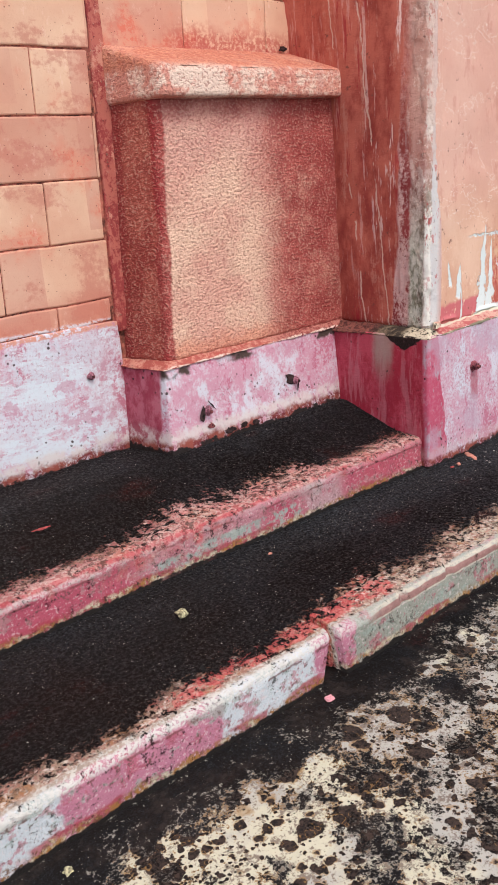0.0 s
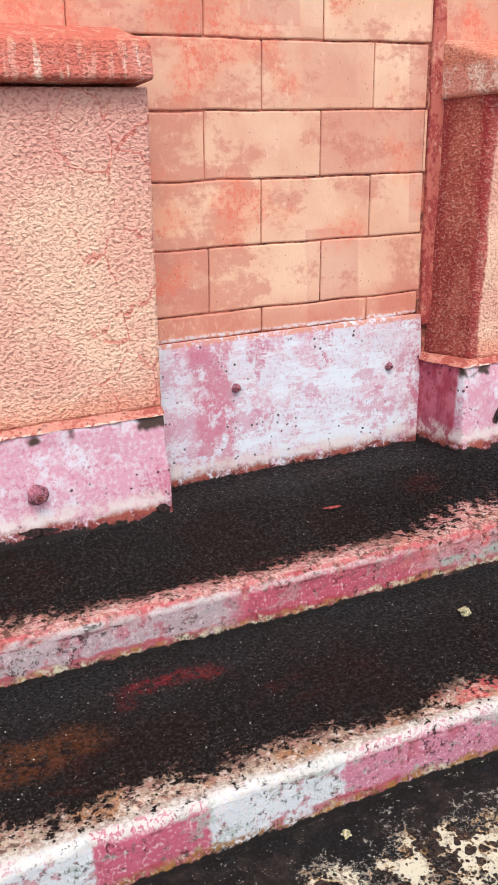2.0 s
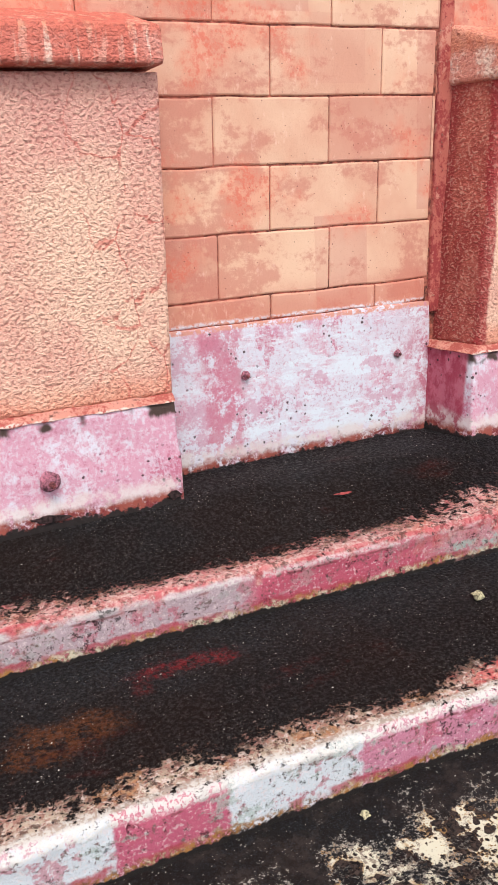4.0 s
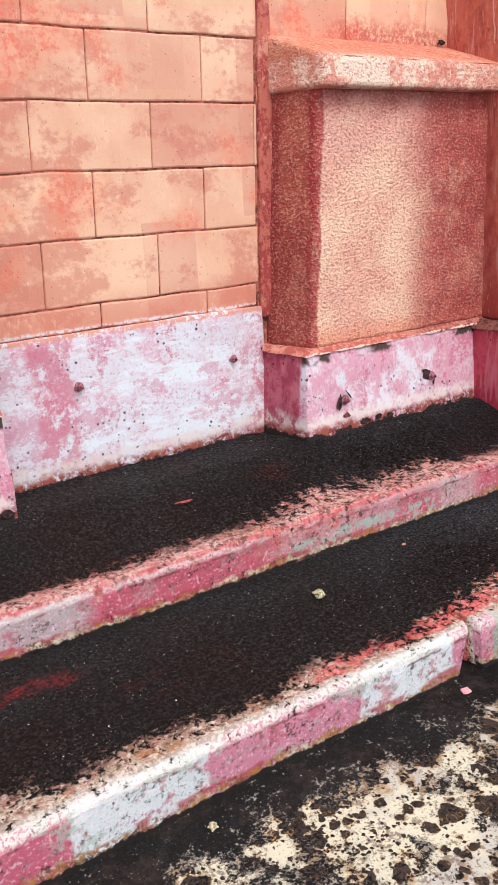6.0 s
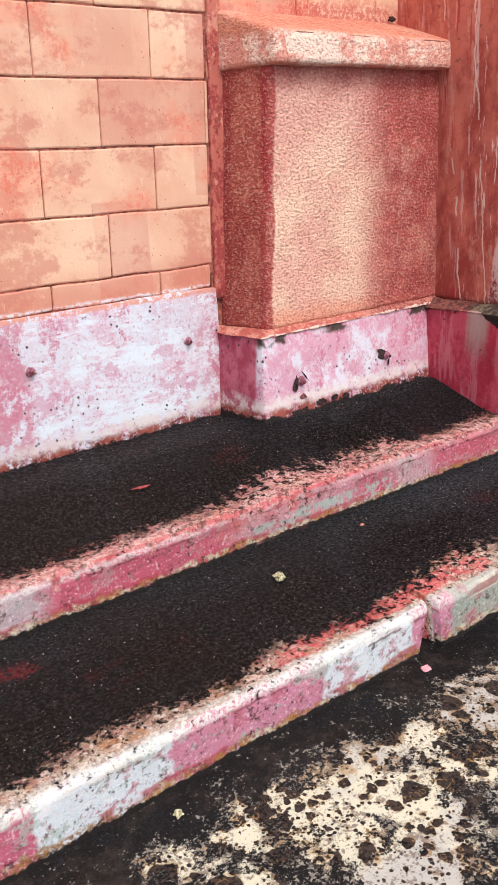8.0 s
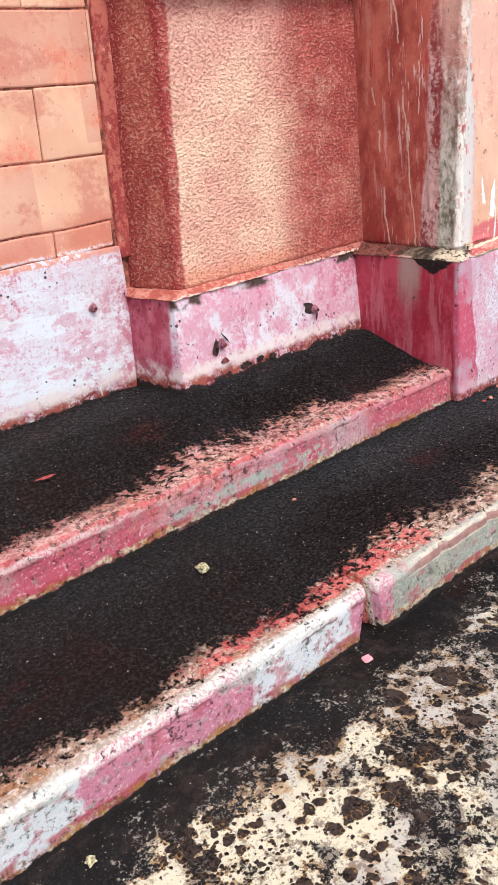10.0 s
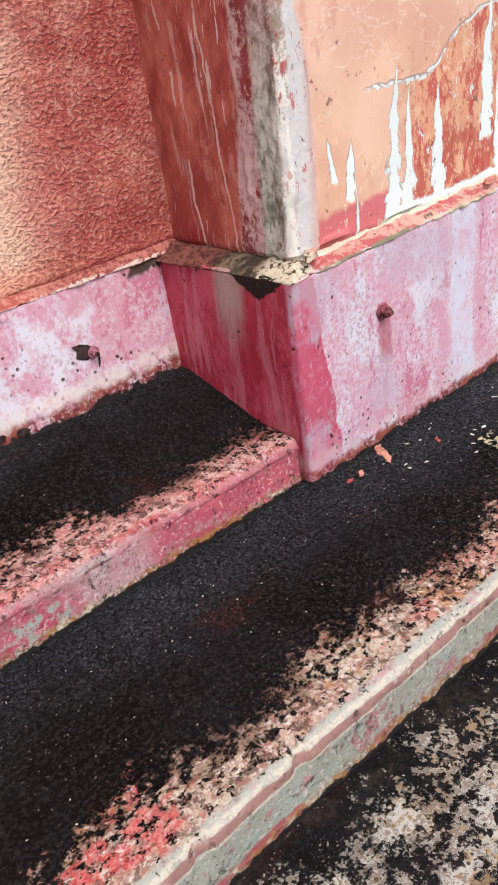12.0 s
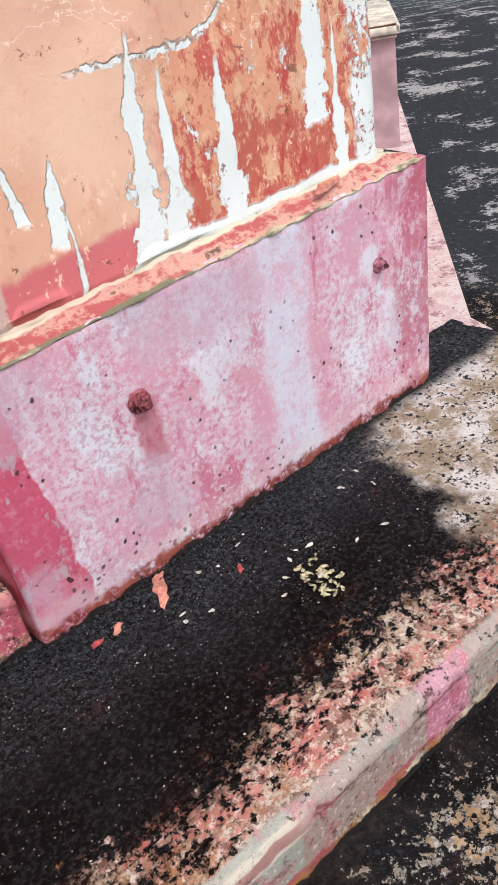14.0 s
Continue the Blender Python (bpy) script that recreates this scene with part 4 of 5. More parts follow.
def solid(corners, cut=0.03, lift=0.0, bevel=0.006, scale=12.0, seed=0.0):
    """A rendered body from 8 corners (four below, four above, each anticlockwise from above),
    cut into a grid, its edges rounded and its faces uneven by lift."""
    bm = bmesh.new()
    v = [bm.verts.new(c) for c in corners]
    for f in ((3, 2, 1, 0), (4, 5, 6, 7), (0, 1, 5, 4), (1, 2, 6, 5), (2, 3, 7, 6), (3, 0, 4, 7)):
        bm.faces.new([v[i] for i in f])
    if bevel:
        bmesh.ops.bevel(bm, geom=bm.edges[:], offset=bevel, segments=2, affect="EDGES", profile=0.5)
    if cut:
        refine(bm, cut)
    if lift:
        roughen(bm, lift, scale, seed)
    return bm


def refine(bm, cut):
    """Cut the mesh by planes every cut metres along each axis."""
    for axis in range(3):
        lo = min(v.co[axis] for v in bm.verts)
        hi = max(v.co[axis] for v in bm.verts)
        n = int((hi - lo) / cut)
        for i in range(1, n + 1):
            at, no = Vector((0, 0, 0)), Vector((0, 0, 0))
            at[axis], no[axis] = lo + (hi - lo) * i / (n + 1), 1
            bmesh.ops.bisect_plane(bm, geom=bm.verts[:] + bm.edges[:] + bm.faces[:], plane_co=at, plane_no=no)


def roughen(bm, lift, scale, seed=0.0):
    bm.normal_update()
    for v in bm.verts:
        p = v.co * scale + Vector((seed, seed, seed))
        v.co += v.normal * lift * (noise.noise(p) + 0.5 * noise.noise(p * 2.7))


def box(x0, x1, y0, y1, z0, z1, lean=0.0, zl=0.7):
    """Corners of a box; lean shifts x with height."""
    a, b = lean * (z0 - zl), lean * (z1 - zl)
    return [(x0 + a, y0, z0), (x1 + a, y0, z0), (x1 + a, y1, z0), (x0 + a, y1, z0),
            (x0 + b, y0, z1), (x1 + b, y0, z1), (x1 + b, y1, z1), (x0 + b, y1, z1)]


def sheet(nx, ny, at):
    """A grid of nx by ny cells whose corners at(u, v) gives for u, v in 0..1."""
    bm = bmesh.new()
    rows = [[bm.verts.new(at(i / nx, j / ny)) for i in range(nx + 1)] for j in range(ny + 1)]
    for j in range(ny):
        for i in range(nx):
            bm.faces.new((rows[j][i], rows[j][i + 1], rows[j + 1][i + 1], rows[j + 1][i]))
    return bm


def structure(ob, label, category):
    return tagged(ob, label, category, kind="structure")


# ---- ground ----
def ground_height(x, y):
    far = max(0.0, math.hypot(x - 2, y - 1) - 9.5)
    near = 0.004 * noise.noise(Vector((x * 5, y * 5, 3))) + 0.008 * noise.noise(Vector((x * 1.3, y * 1.3, 1)))
    return near - far * 0.098


def spread(u, lo, hi, near):
    """Grid lines close together round near, far apart at the ends."""
    s = 2 * u - 1
    return near + (hi - near) * s ** 5 + 3.2 * s if s > 0 else near + (near - lo) * s ** 5 + 3.2 * s


gbm = sheet(200, 160, lambda u, v: (lambda x, y: (x, y, ground_height(x, y)))(spread(u, -900, 900, 2.4), spread(v, -900, 900, 1.2)))
structure(link("ground", gbm, GROUND), "black asphalt ground with flaking white and cream paint", "ground")


# ---- steps ----
def kerb(x0, x1, front, z_foot, z_top, material, parent, seed, cut0=(0, 0), cut1=(0, 0), step=0.010):
    """One length of rendered kerb: riser and worn rounded nose. cut0, cut1: how far its ends
    are broken back at the foot, and how far along that reaches."""
    tall = z_top - z_foot
    prof = [(0.0, z_foot - 0.06), (0.0, z_foot), (0.001, z_foot + tall * 0.25), (0.002, z_foot + tall * 0.5), (0.003, z_foot + tall * 0.7),
            (0.003, z_top - 0.024), (0.0055, z_top - 0.013), (0.010, z_top - 0.006), (0.017, z_top - 0.002), (0.028, z_top)]
    prof += [(0.028 + (0.118 - 0.028) * k / 7, z_top + 0.0006 * k) for k in range(1, 8)]
    n = max(2, int((x1 - x0) / step))
    bm = bmesh.new()
    cols = []
    for i in range(n + 1):
        x = x0 + (x1 - x0) * i / n
        col = []
        for k, (d, z) in enumerate(prof):
            p = Vector((x * 9 + seed, d * 20, z * 20))
            wear = 0.006 * noise.noise(p) + 0.0048 * noise.noise(p * 3) + 0.0028 * noise.noise(p * 8)
            slow = 0.008 * noise.noise(Vector((x * 1.7, seed, 0)))
            nose_k = 1.0 if 5 <= k <= 10 else 0.5
            chipped = max(0.0, noise.noise(Vector((x * 14, seed + 7, 0))) - 0.35) * 0.035 if 4 <= k <= 8 else 0.0
            drop = max(0.0, 1 - (z - z_foot) / tall)
            xs = x
            for amount, reach, s, e in ((*cut0, 1, x - x0), (*cut1, -1, x1 - x)):
                if reach and e < reach:
                    xs += s * (amount * drop + 0.004 * noise.noise(p * 4)) * (1 - e / reach)
            col.append(bm.verts.new((xs, front(x) + d + wear * nose_k + slow + chipped, z + (wear * 0.6 if k > 5 else 0) - chipped * 0.6)))
        cols.append(col)
    for a, b in zip(cols, cols[1:]):
        for k in range(len(prof) - 1):
            bm.faces.new((a[k], b[k], b[k + 1], a[k + 1]))
    for col, flip in ((cols[0], True), (cols[-1], False)):
        loop = col + [bm.verts.new((col[-1].co.x, col[-1].co.y, z_foot - 0.06))]
        bm.faces.new(loop if not flip else loop[::-1])
    bmesh.ops.recalc_face_normals(bm, faces=bm.faces[:])
    return part("kerb", bm, material, parent)


def tread(x0, x1, front, z_foot, z_top, rises, material, parent, seed):
    """The crusted flat behind a kerb; rises: (depth, height over the nose)."""
    prof = [(0.095, z_foot - 0.06 - z_top), (0.095, -0.005)] + rises
    fine = []
    for (a, b), (c, d) in zip(prof[1:], prof[2:]):
        k = max(1, int((c - a) / 0.02))
        fine += [(a + (c - a) * i / k, b + (d - b) * i / k) for i in range(k)]
    prof = [prof[0]] + fine + [prof[-1]]
    nx = int((x1 - x0) / 0.02)

    def at(u, v):
        x = x0 + (x1 - x0) * u
        d, z = prof[round(v * (len(prof) - 1))]
        p = Vector((x * 6, d * 6, seed))
        return x, front(x) + d, z_top + z + 0.003 * noise.noise(p) + 0.0016 * noise.noise(p * 4)

    return part("tread", sheet(nx, len(prof) - 1, at), material, parent, "black algae crust")


def low_front(x):
    return 2.112 - 0.026 * x


def up_front(x):
    return 2.655 - 0.024 * x


lower = structure(new("lower_step"), "low rendered step, worn pink and white riser, black grimy tread", "step")
kerb(-2.5, 2.172, low_front, 0.0, 0.135, LOWER, lower, 1.0, cut1=(0.046, 0.06))
kerb(2.190, 4.62, lambda x: low_front(x) - 0.007, 0.0, 0.138, LOWER, lower, 5.0, cut0=(0.022, 0.05))
tread(-2.5, 4.62, low_front, 0.0, 0.135, [(0.13, 0.005), (0.24, 0.010), (0.40, 0.018), (0.50, 0.022), (0.70, 0.026)], LOWER, lower, 2.0)
upper = structure(new("upper_step"), "upper rendered step with chipped red and grey nose, black grimy tread", "step")
kerb(-2.5, 3.264, up_front, 0.16, 0.287, UPPER, upper, 11.0)
tread(-2.5, 3.30, up_front, 0.16, 0.287, [(0.13, 0.004), (0.17, 0.016), (0.22, 0.034), (0.28, 0.055), (0.34, 0.077), (0.38, 0.090), (0.44, 0.092), (0.54, 0.086), (0.70, 0.084)], UPPER, upper, 6.0)


def prism(points, z0, z1):
    bm = bmesh.new()
    a = [bm.verts.new((x, y, z0)) for x, y in points]
    b = [bm.verts.new((x, y, z1)) for x, y in points]
    bm.faces.new(a[::-1]), bm.faces.new(b)
    for i in range(len(points)):
        j = (i + 1) % len(points)
        bm.faces.new((a[i], a[j], b[j], b[i]))
    return bm


def slant(s, o):
    """A place along the splayed side of the building: s metres on, o metres in from the step's edge."""
    return 4.64 + 0.735 * s - 0.68 * o, 2.66 + 0.68 * s + 0.735 * o


side_bm = prism([(4.612, 2.02), (4.64, 2.66), slant(9, 0), slant(9, 1.2), (3.9, 3.4), (4.1, 2.75), (4.612, 2.70)], -0.05, 0.161)
bmesh.ops.bevel(side_bm, geom=[e for e in side_bm.edges if min(v.co.z for v in e.verts) > 0.1], offset=0.012, segments=2, affect="EDGES")
structure(link("side_step", side_bm, PALE, smooth=False), "worn pale pink step edge running along the splayed side", "step")

# ---- main wall ----
LEAN = 0.045
wall = structure(link("wall_main", solid(box(-2.5, 3.45, 3.2415, 3.55, -0.1, 3.4), 0, 0, 0), JOINT, smooth=False), "block wall painted peach with dark recessed joints", "wall")
part("plinth_band", solid(box(1.28, 2.385, 3.226, 3.30, 0.34, 0.842), 0.035, 0.004, 0.004, 7), PL_MAIN, wall, "lavender painted plinth with pink scuffs")


def block(x0, x1, z0, z1, seed):
    """One painted block; some upright joints are all but filled with paint."""
    r = random.Random(seed * 31 + int(z0 * 100) * 7)
    g0, g1 = r.choice((0.0006, 0.0012, 0.002)), r.choice((0.0006, 0.0012, 0.002))
    y = 3.236 + r.uniform(-0.0018, 0.0012)
    bm = solid(box(x0 + g0, x1 - g1, y, 3.26, z0 + 0.0022, z1 - r.choice((0.0018, 0.0026, 0.0034)), LEAN, 1.2), 0.026, 0, 0.0055)
    for v in bm.verts:
        v.co.z += 0.0055 * noise.noise(Vector((v.co.x * 7, v.co.z * 1.5, 5))) * (1 if abs(v.co.z - z1) < 0.02 or abs(v.co.z - z0) < 0.02 else 0)
        v.co.y += 0.0016 * noise.noise(Vector((v.co.x * 9, 2, v.co.z * 9)))
    return part("block", bm, BLOCK, wall, smooth=False)


lines = [0.842, 0.922, 1.122, 1.322, 1.522, 1.722, 1.922, 2.122, 2.322]
for c, (za, zb) in enumerate(zip(lines, lines[1:])):
    first = {0: 2.175, 1: 1.992, 3: 1.983, 5: 1.987}.get(c, 2.174 if c % 2 == 0 else 1.985) - 0.4 * 4
    for k in range(8):
        xa, xb = first + 0.4 * k, first + 0.4 * (k + 1)
        if xb < 0.2 or xa > 3.3:
            continue
        if xa < 2.40 < xb:
            block(xa, 2.385, za, zb, c + k)
            if zb > 1.7:
                block(2.392, xb, za, zb, c + k + 3)
        elif xa >= 2.40 and zb < 1.7:
            continue
        else:
            block(xa, min(xb, 3.40), za, zb, c * 3 + k)
part("surround", solid([(2.381, 3.226, 0.80), (2.47, 3.226, 0.80), (2.47, 3.26, 0.80), (2.381, 3.26, 0.80),
                        (2.425, 3.226, 1.95), (2.47, 3.226, 1.95), (2.47, 3.26, 1.95), (2.425, 3.26, 1.95)], 0.03, 0.003, 0.006), SURROUND, wall, "smooth red render strip")


# ---- pedestals ----
def lumps(p):
    """Relief of thrown render, in metres."""
    q = Vector((p.x * 105, p.y * 105, p.z * 128))
    a = noise.noise(q) + 0.3 * noise.noise(q * 2.1)
    return 0.0012 * (a if a > -0.25 else -0.25 + (a + 0.25) * 1.8) + 0.004 * noise.noise(p * 5)


def cast_face(a, b, c, d, cell=0.0048):
    """A face of thrown render between four corners (foot left, foot right, head right, head left), its rim turned back."""
    a, b, c, d = Vector(a), Vector(b), Vector(c), Vector(d)
    out = (b - a).cross(d - a).normalized()
    nx, ny = int((b - a).length / cell), int((d - a).length / cell)

    def at(u, v):
        p = (a * (1 - u) + b * u) * (1 - v) + (d * (1 - u) + c * u) * v
        rim = min(u * nx, (1 - u) * nx, v * ny, (1 - v) * ny)
        return p + out * (lumps(p) - (0.010 * max(0.0, 1 - rim / 3.0) ** 2))

    return sheet(nx, ny, at)


def pedestal(name, bx0, bx1, face, cast, plinth_mat, lean, skew, label, z_off=0.0):
    root = tagged(new(name), label, "pedestal")
    part("plinth", solid([(bx0 - 0.025, 2.988, 0.33), (bx1, 2.988, 0.33), (bx1, 3.26, 0.33), (bx0 - skew, 3.26, 0.33),
                          (bx0, 3.018, 0.68), (bx1, 3.018, 0.68), (bx1, 3.26, 0.68), (bx0 - skew + 0.01, 3.26, 0.68)], 0.025, 0.005, 0.006, 9), plinth_mat, root)
    a, b = lean * 0.02, lean * 0.86
    part("mortar_fillet", solid([(bx0 - 0.010, 3.011, 0.676), (bx1 + 0.004, 3.011, 0.676), (bx1 + 0.004, 3.25, 0.676), (bx0 - skew, 3.25, 0.676),
                               (bx0 + 0.03, face + 0.002, 0.699), (bx1, face + 0.002, 0.699), (bx1, 3.25, 0.699), (bx0 - skew + 0.03, 3.25, 0.699)], 0.014, 0.006, 0.003, 26), MORTAR, root, "orange mortar ledge")
    x0a, x0b, xb0, xb1 = bx0 + 0.035 + a, bx0 + 0.035 + b, bx0 - skew + 0.04 + a, bx0 - skew + 0.04 + b
    body = solid([(x0a, face + 0.008, 0.69), (bx1 + a - 0.004, face + 0.008, 0.69), (bx1 + a - 0.004, 3.25, 0.69), (xb0 + 0.008, 3.25, 0.69),
                  (x0b, face + 0.008, 1.56), (bx1 + b - 0.004, face + 0.008, 1.56), (bx1 + b - 0.004, 3.25, 1.56), (xb1 + 0.008, 3.25, 1.56)], 0.03, 0, 0.010)
    panel = part("panel", body, cast, root, "roughcast render")
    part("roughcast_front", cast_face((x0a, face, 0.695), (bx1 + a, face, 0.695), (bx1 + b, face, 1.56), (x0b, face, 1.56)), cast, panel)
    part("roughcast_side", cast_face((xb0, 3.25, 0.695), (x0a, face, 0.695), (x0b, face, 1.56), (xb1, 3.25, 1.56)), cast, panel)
    c = lean * 0.85
    cap = solid([(bx0 + 0.022 + c, face - 0.055, 1.548 + z_off), (bx1 + c + 0.004, face - 0.055, 1.548 + z_off), (bx1 + c + 0.004, 3.25, 1.548 + z_off), (bx0 - skew + 0.028 + c, 3.25, 1.548 + z_off),
                 (bx0 + 0.022 + c, face - 0.05, 1.645 + z_off), (bx1 + c + 0.004, face - 0.05, 1.645 + z_off), (bx1 + c + 0.004, 3.25, 1.742), (bx0 - skew + 0.028 + c, 3.25, 1.742)], 0.0085, 0, 0.016)
    bmesh.ops.recalc_face_normals(cap, faces=cap.faces[:])
    cap.normal_update()
    for v in cap.verts:
        v.co += v.normal * (lumps(v.co) * 0.8)
    part("cap", cap, CAP, root, "sloping coping with worn pink and orange paint")
    return root


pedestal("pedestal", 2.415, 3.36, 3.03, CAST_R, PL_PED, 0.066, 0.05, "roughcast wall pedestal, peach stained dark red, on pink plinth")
pedestal("pedestal", 0.42, 1.332, 3.03, CAST_L, PL_PED, 0.037, 0.03, "cracked peach roughcast wall pedestal on pink plinth", 0.02)

# ---- pilaster ----
pil = tagged(new("pilaster"), "large pilaster with peeling peach paint and white runs on pink plinth", "pilaster")
part("plinth", solid([(3.275, 2.552, 0.10), (4.345, 2.552, 0.10), (4.345, 3.6, 0.10), (3.235, 3.6, 0.10),
                      (3.272, 2.550, 0.668), (4.36, 2.550, 0.682), (4.36, 3.6, 0.682), (3.285, 3.6, 0.668)], 0.03, 0.004, 0.008, 9), PL_PIL, pil)
part("ledge", solid([(3.274, 2.546, 0.664), (4.356, 2.546, 0.678), (4.356, 3.3, 0.678), (3.262, 3.3, 0.664),
                     (3.325, 2.592, 0.690), (4.285, 2.592, 0.702), (4.285, 3.3, 0.706), (3.335, 3.3, 0.694)], 0.012, 0.007, 0.003, 26), LEDGE, pil, "cracked cream and red mortar ledge")
shaft = solid([(3.338, 2.600, 0.68), (4.275, 2.600, 0.68), (4.275, 3.6, 0.69), (3.358, 3.6, 0.69),
               (3.43, 2.61, 2.6), (4.30, 2.61, 2.6), (4.30, 3.6, 2.6), (3.15, 3.6, 2.6)], 0.022, 0.005, 0.022, 9)
part("shaft", shaft, SHAFT, pil)


def broken_arris(z0, z1, cell=0.0065):
    """Crumbling corner of the shaft: a strip of rough cement from the return round to the front, hollowed beside the corner."""
    inner, outer = 0.135, 0.085
    nx, nz = int((inner + outer) / cell), int((z1 - z0) / cell)

    def at(u, v):
        z = z0 + (z1 - z0) * v
        f = (z - 0.68) / 1.92
        corner = Vector((3.338 + 0.092 * f, 2.600 + 0.010 * f, z))
        s = u * (inner + outer) - inner
        rim = max(0.0, 1 - min(u * nx, (1 - u) * nx) / 3.0)
        p = corner + (Vector((-s * (0.02 - 0.30 * f), -s, 0)) if s < 0 else Vector((s, 0, 0)))
        near = max(0.0, 1 - abs(s) / 0.022)
        p += Vector((0.006, 0.006, 0)) * near ** 2
        out = Vector((-1, 0, 0)) if s < -0.012 else Vector((0, -1, 0)) if s > 0.012 else Vector((-0.7, -0.7, 0))
        q = Vector((s * 34, 0, z * 15))
        crumble = noise.noise(q) + 0.6 * noise.noise(q * 2.6) + 0.35 * noise.noise(q * 6)
        rough = 0.0055 if s < 0.022 else 0.0014
        hollow = 0.006 * max(0.0, 1 - abs(s + 0.045) / 0.03) * (1 - min(1.0, max(0.0, (z - 1.0) * 3)))
        return p + out * (0.0045 + rough * crumble - hollow - 0.010 * rim ** 2)

    return sheet(nx, nz, at)


part("broken_arris", broken_arris(0.70, 2.55), SHAFT, pil, "crumbling grey and white cement corner")

# splayed side of the building, beyond the pilaster
side_wall = structure(link("wall_side", prism([slant(-0.3, 0.55), slant(9, 0.55), slant(9, 0.9), slant(-0.3, 0.9)], 0.0, 3.4), SURROUND, smooth=False), "red rendered side wall of the building", "wall")
far_pil = tagged(new("pilaster"), "distant pilaster with pale mauve plinth and cream ledge", "pilaster")
part("plinth", prism([slant(1.70, 0.05), slant(2.4, 0.05), slant(2.4, 0.8), slant(1.70, 0.8)], 0.12, 0.60), MAUVE, far_pil, smooth=False)
far_ledge = prism([slant(1.66, 0.03), slant(2.44, 0.03), slant(2.44, 0.8), slant(1.66, 0.8)], 0.60, 0.66)
bmesh.ops.bevel(far_ledge, geom=far_ledge.edges[:], offset=0.015, segments=2, affect="EDGES")
part("ledge", far_ledge, CREAMY, far_pil)
part("shaft", prism([slant(1.80, 0.16), slant(2.3, 0.16), slant(2.3, 0.8), slant(1.80, 0.8)], 0.66, 2.6), SHAFT, far_pil, smooth=False)


# ---- bolts and spalled render ----
def blob(n, r, rnd, squash=1.0, uneven=0.3):
    return [(r * (1 + rnd.uniform(-uneven, uneven)) * math.cos(6.2832 * i / n), squash * r * (1 + rnd.uniform(-uneven, uneven)) * math.sin(6.2832 * i / n)) for i in range(n)]


def slab(points, thick):
    """An irregular flake in the xy plane, domed a little."""
    bm = bmesh.new()
    low = [bm.verts.new((x, y, 0)) for x, y in points]
    top = [bm.verts.new((x * 0.86, y * 0.86, thick)) for x, y in points]
    mid = bm.verts.new((0, 0, thick * 1.15))
    n = len(points)
    for i in range(n):
        j = (i + 1) % n
        bm.faces.new((low[i], low[j], top[j], top[i]))
        bm.faces.new((top[i], top[j], mid))
    bm.faces.new(low[::-1])
    return bm


def bolt(x, y, z, size, material, seed, label):
    """A bolt stub standing out of the wall: washer, worn hexagonal nut, shank."""
    rnd = random.Random(seed)
    root = tagged(new("bolt"), label, "bolt", "bolts in the plinth")
    root.matrix_world = pose(x, y, z, 90, rnd.uniform(-8, 8), 0)
    part("washer", slab(blob(14, size * 1.25, rnd, 1, 0.12), size * 0.28), material, root, smooth=False)
    nut = slab(blob(6, size * 0.85, rnd, 1, 0.10), size * 0.95)
    for v in nut.verts:
        v.co.z += size * 0.22
    part("nut", nut, material, root, smooth=False)
    shank = slab(blob(9, size * 0.4, rnd, 1, 0.1), size * 0.5)
    for v in shank.verts:
        v.co.z += size * 1.2
    part("shank", shank, RUST, root, smooth=False)


bolt(1.651, 3.222, 0.672, 0.013, PINKBOLT, 1, "small rusty bolt in the lavender plinth")
bolt(2.245, 3.222, 0.669, 0.012, PINKBOLT, 2, "small rusty bolt in the lavender plinth")
bolt(0.945, 2.997, 0.511, 0.024, PINKBOLT, 3, "large bolt painted pink over rust")
bolt(2.570, 2.998, 0.498, 0.015, PINKBOLT, 4, "broken pink painted bolt in cracked plinth")
bolt(3.022, 2.998, 0.512, 0.013, PINKBOLT, 5, "broken pink painted bolt in cracked plinth")
bolt(3.572, 2.549, 0.505, 0.018, CRUMB, 6, "crumbling rusty bolt in the pilaster plinth")
bolt(4.187, 2.549, 0.510, 0.014, PINKBOLT, 7, "pink painted bolt in the pilaster plinth")


def spall(x, y, z, w, h, seed, material=DARK, tilt=0):
    """A dark hollow where render has broken out round a bolt."""
    rnd = random.Random(seed)
    root = tagged(link("spall", slab([(px * w, py * h) for px, py in blob(15, 0.5, rnd, 1, 0.35)], 0.0025), material, smooth=False), "dark jagged hollow broken out of the plinth", "hollow")
    root.matrix_world = pose(x, y, z, 90, tilt, 0)


spall(2.545, 2.9965, 0.487, 0.022, 0.065, 11, tilt=8)
spall(2.590, 2.9985, 0.515, 0.006, 0.045, 12, tilt=-38)
spall(3.000, 3.0005, 0.524, 0.062, 0.040, 13, tilt=25)
spall(3.034, 2.999, 0.486, 0.005, 0.035, 14, tilt=10)
spall(2.575, 2.992, 0.440, 0.030, 0.020, 15, RUST, 15)
for k, (sx, sw) in enumerate(((2.66, 0.05), (2.73, 0.035), (2.79, 0.03), (0.93, 0.10), (1.30, 0.04))):
    spall(sx, 2.989, 0.402 + 0.004 * (k % 2), sw, 0.024, 20 + k, tilt=5)
spall(3.290, 3.224, 1.750, 0.045, 0.018, 30, tilt=-8)


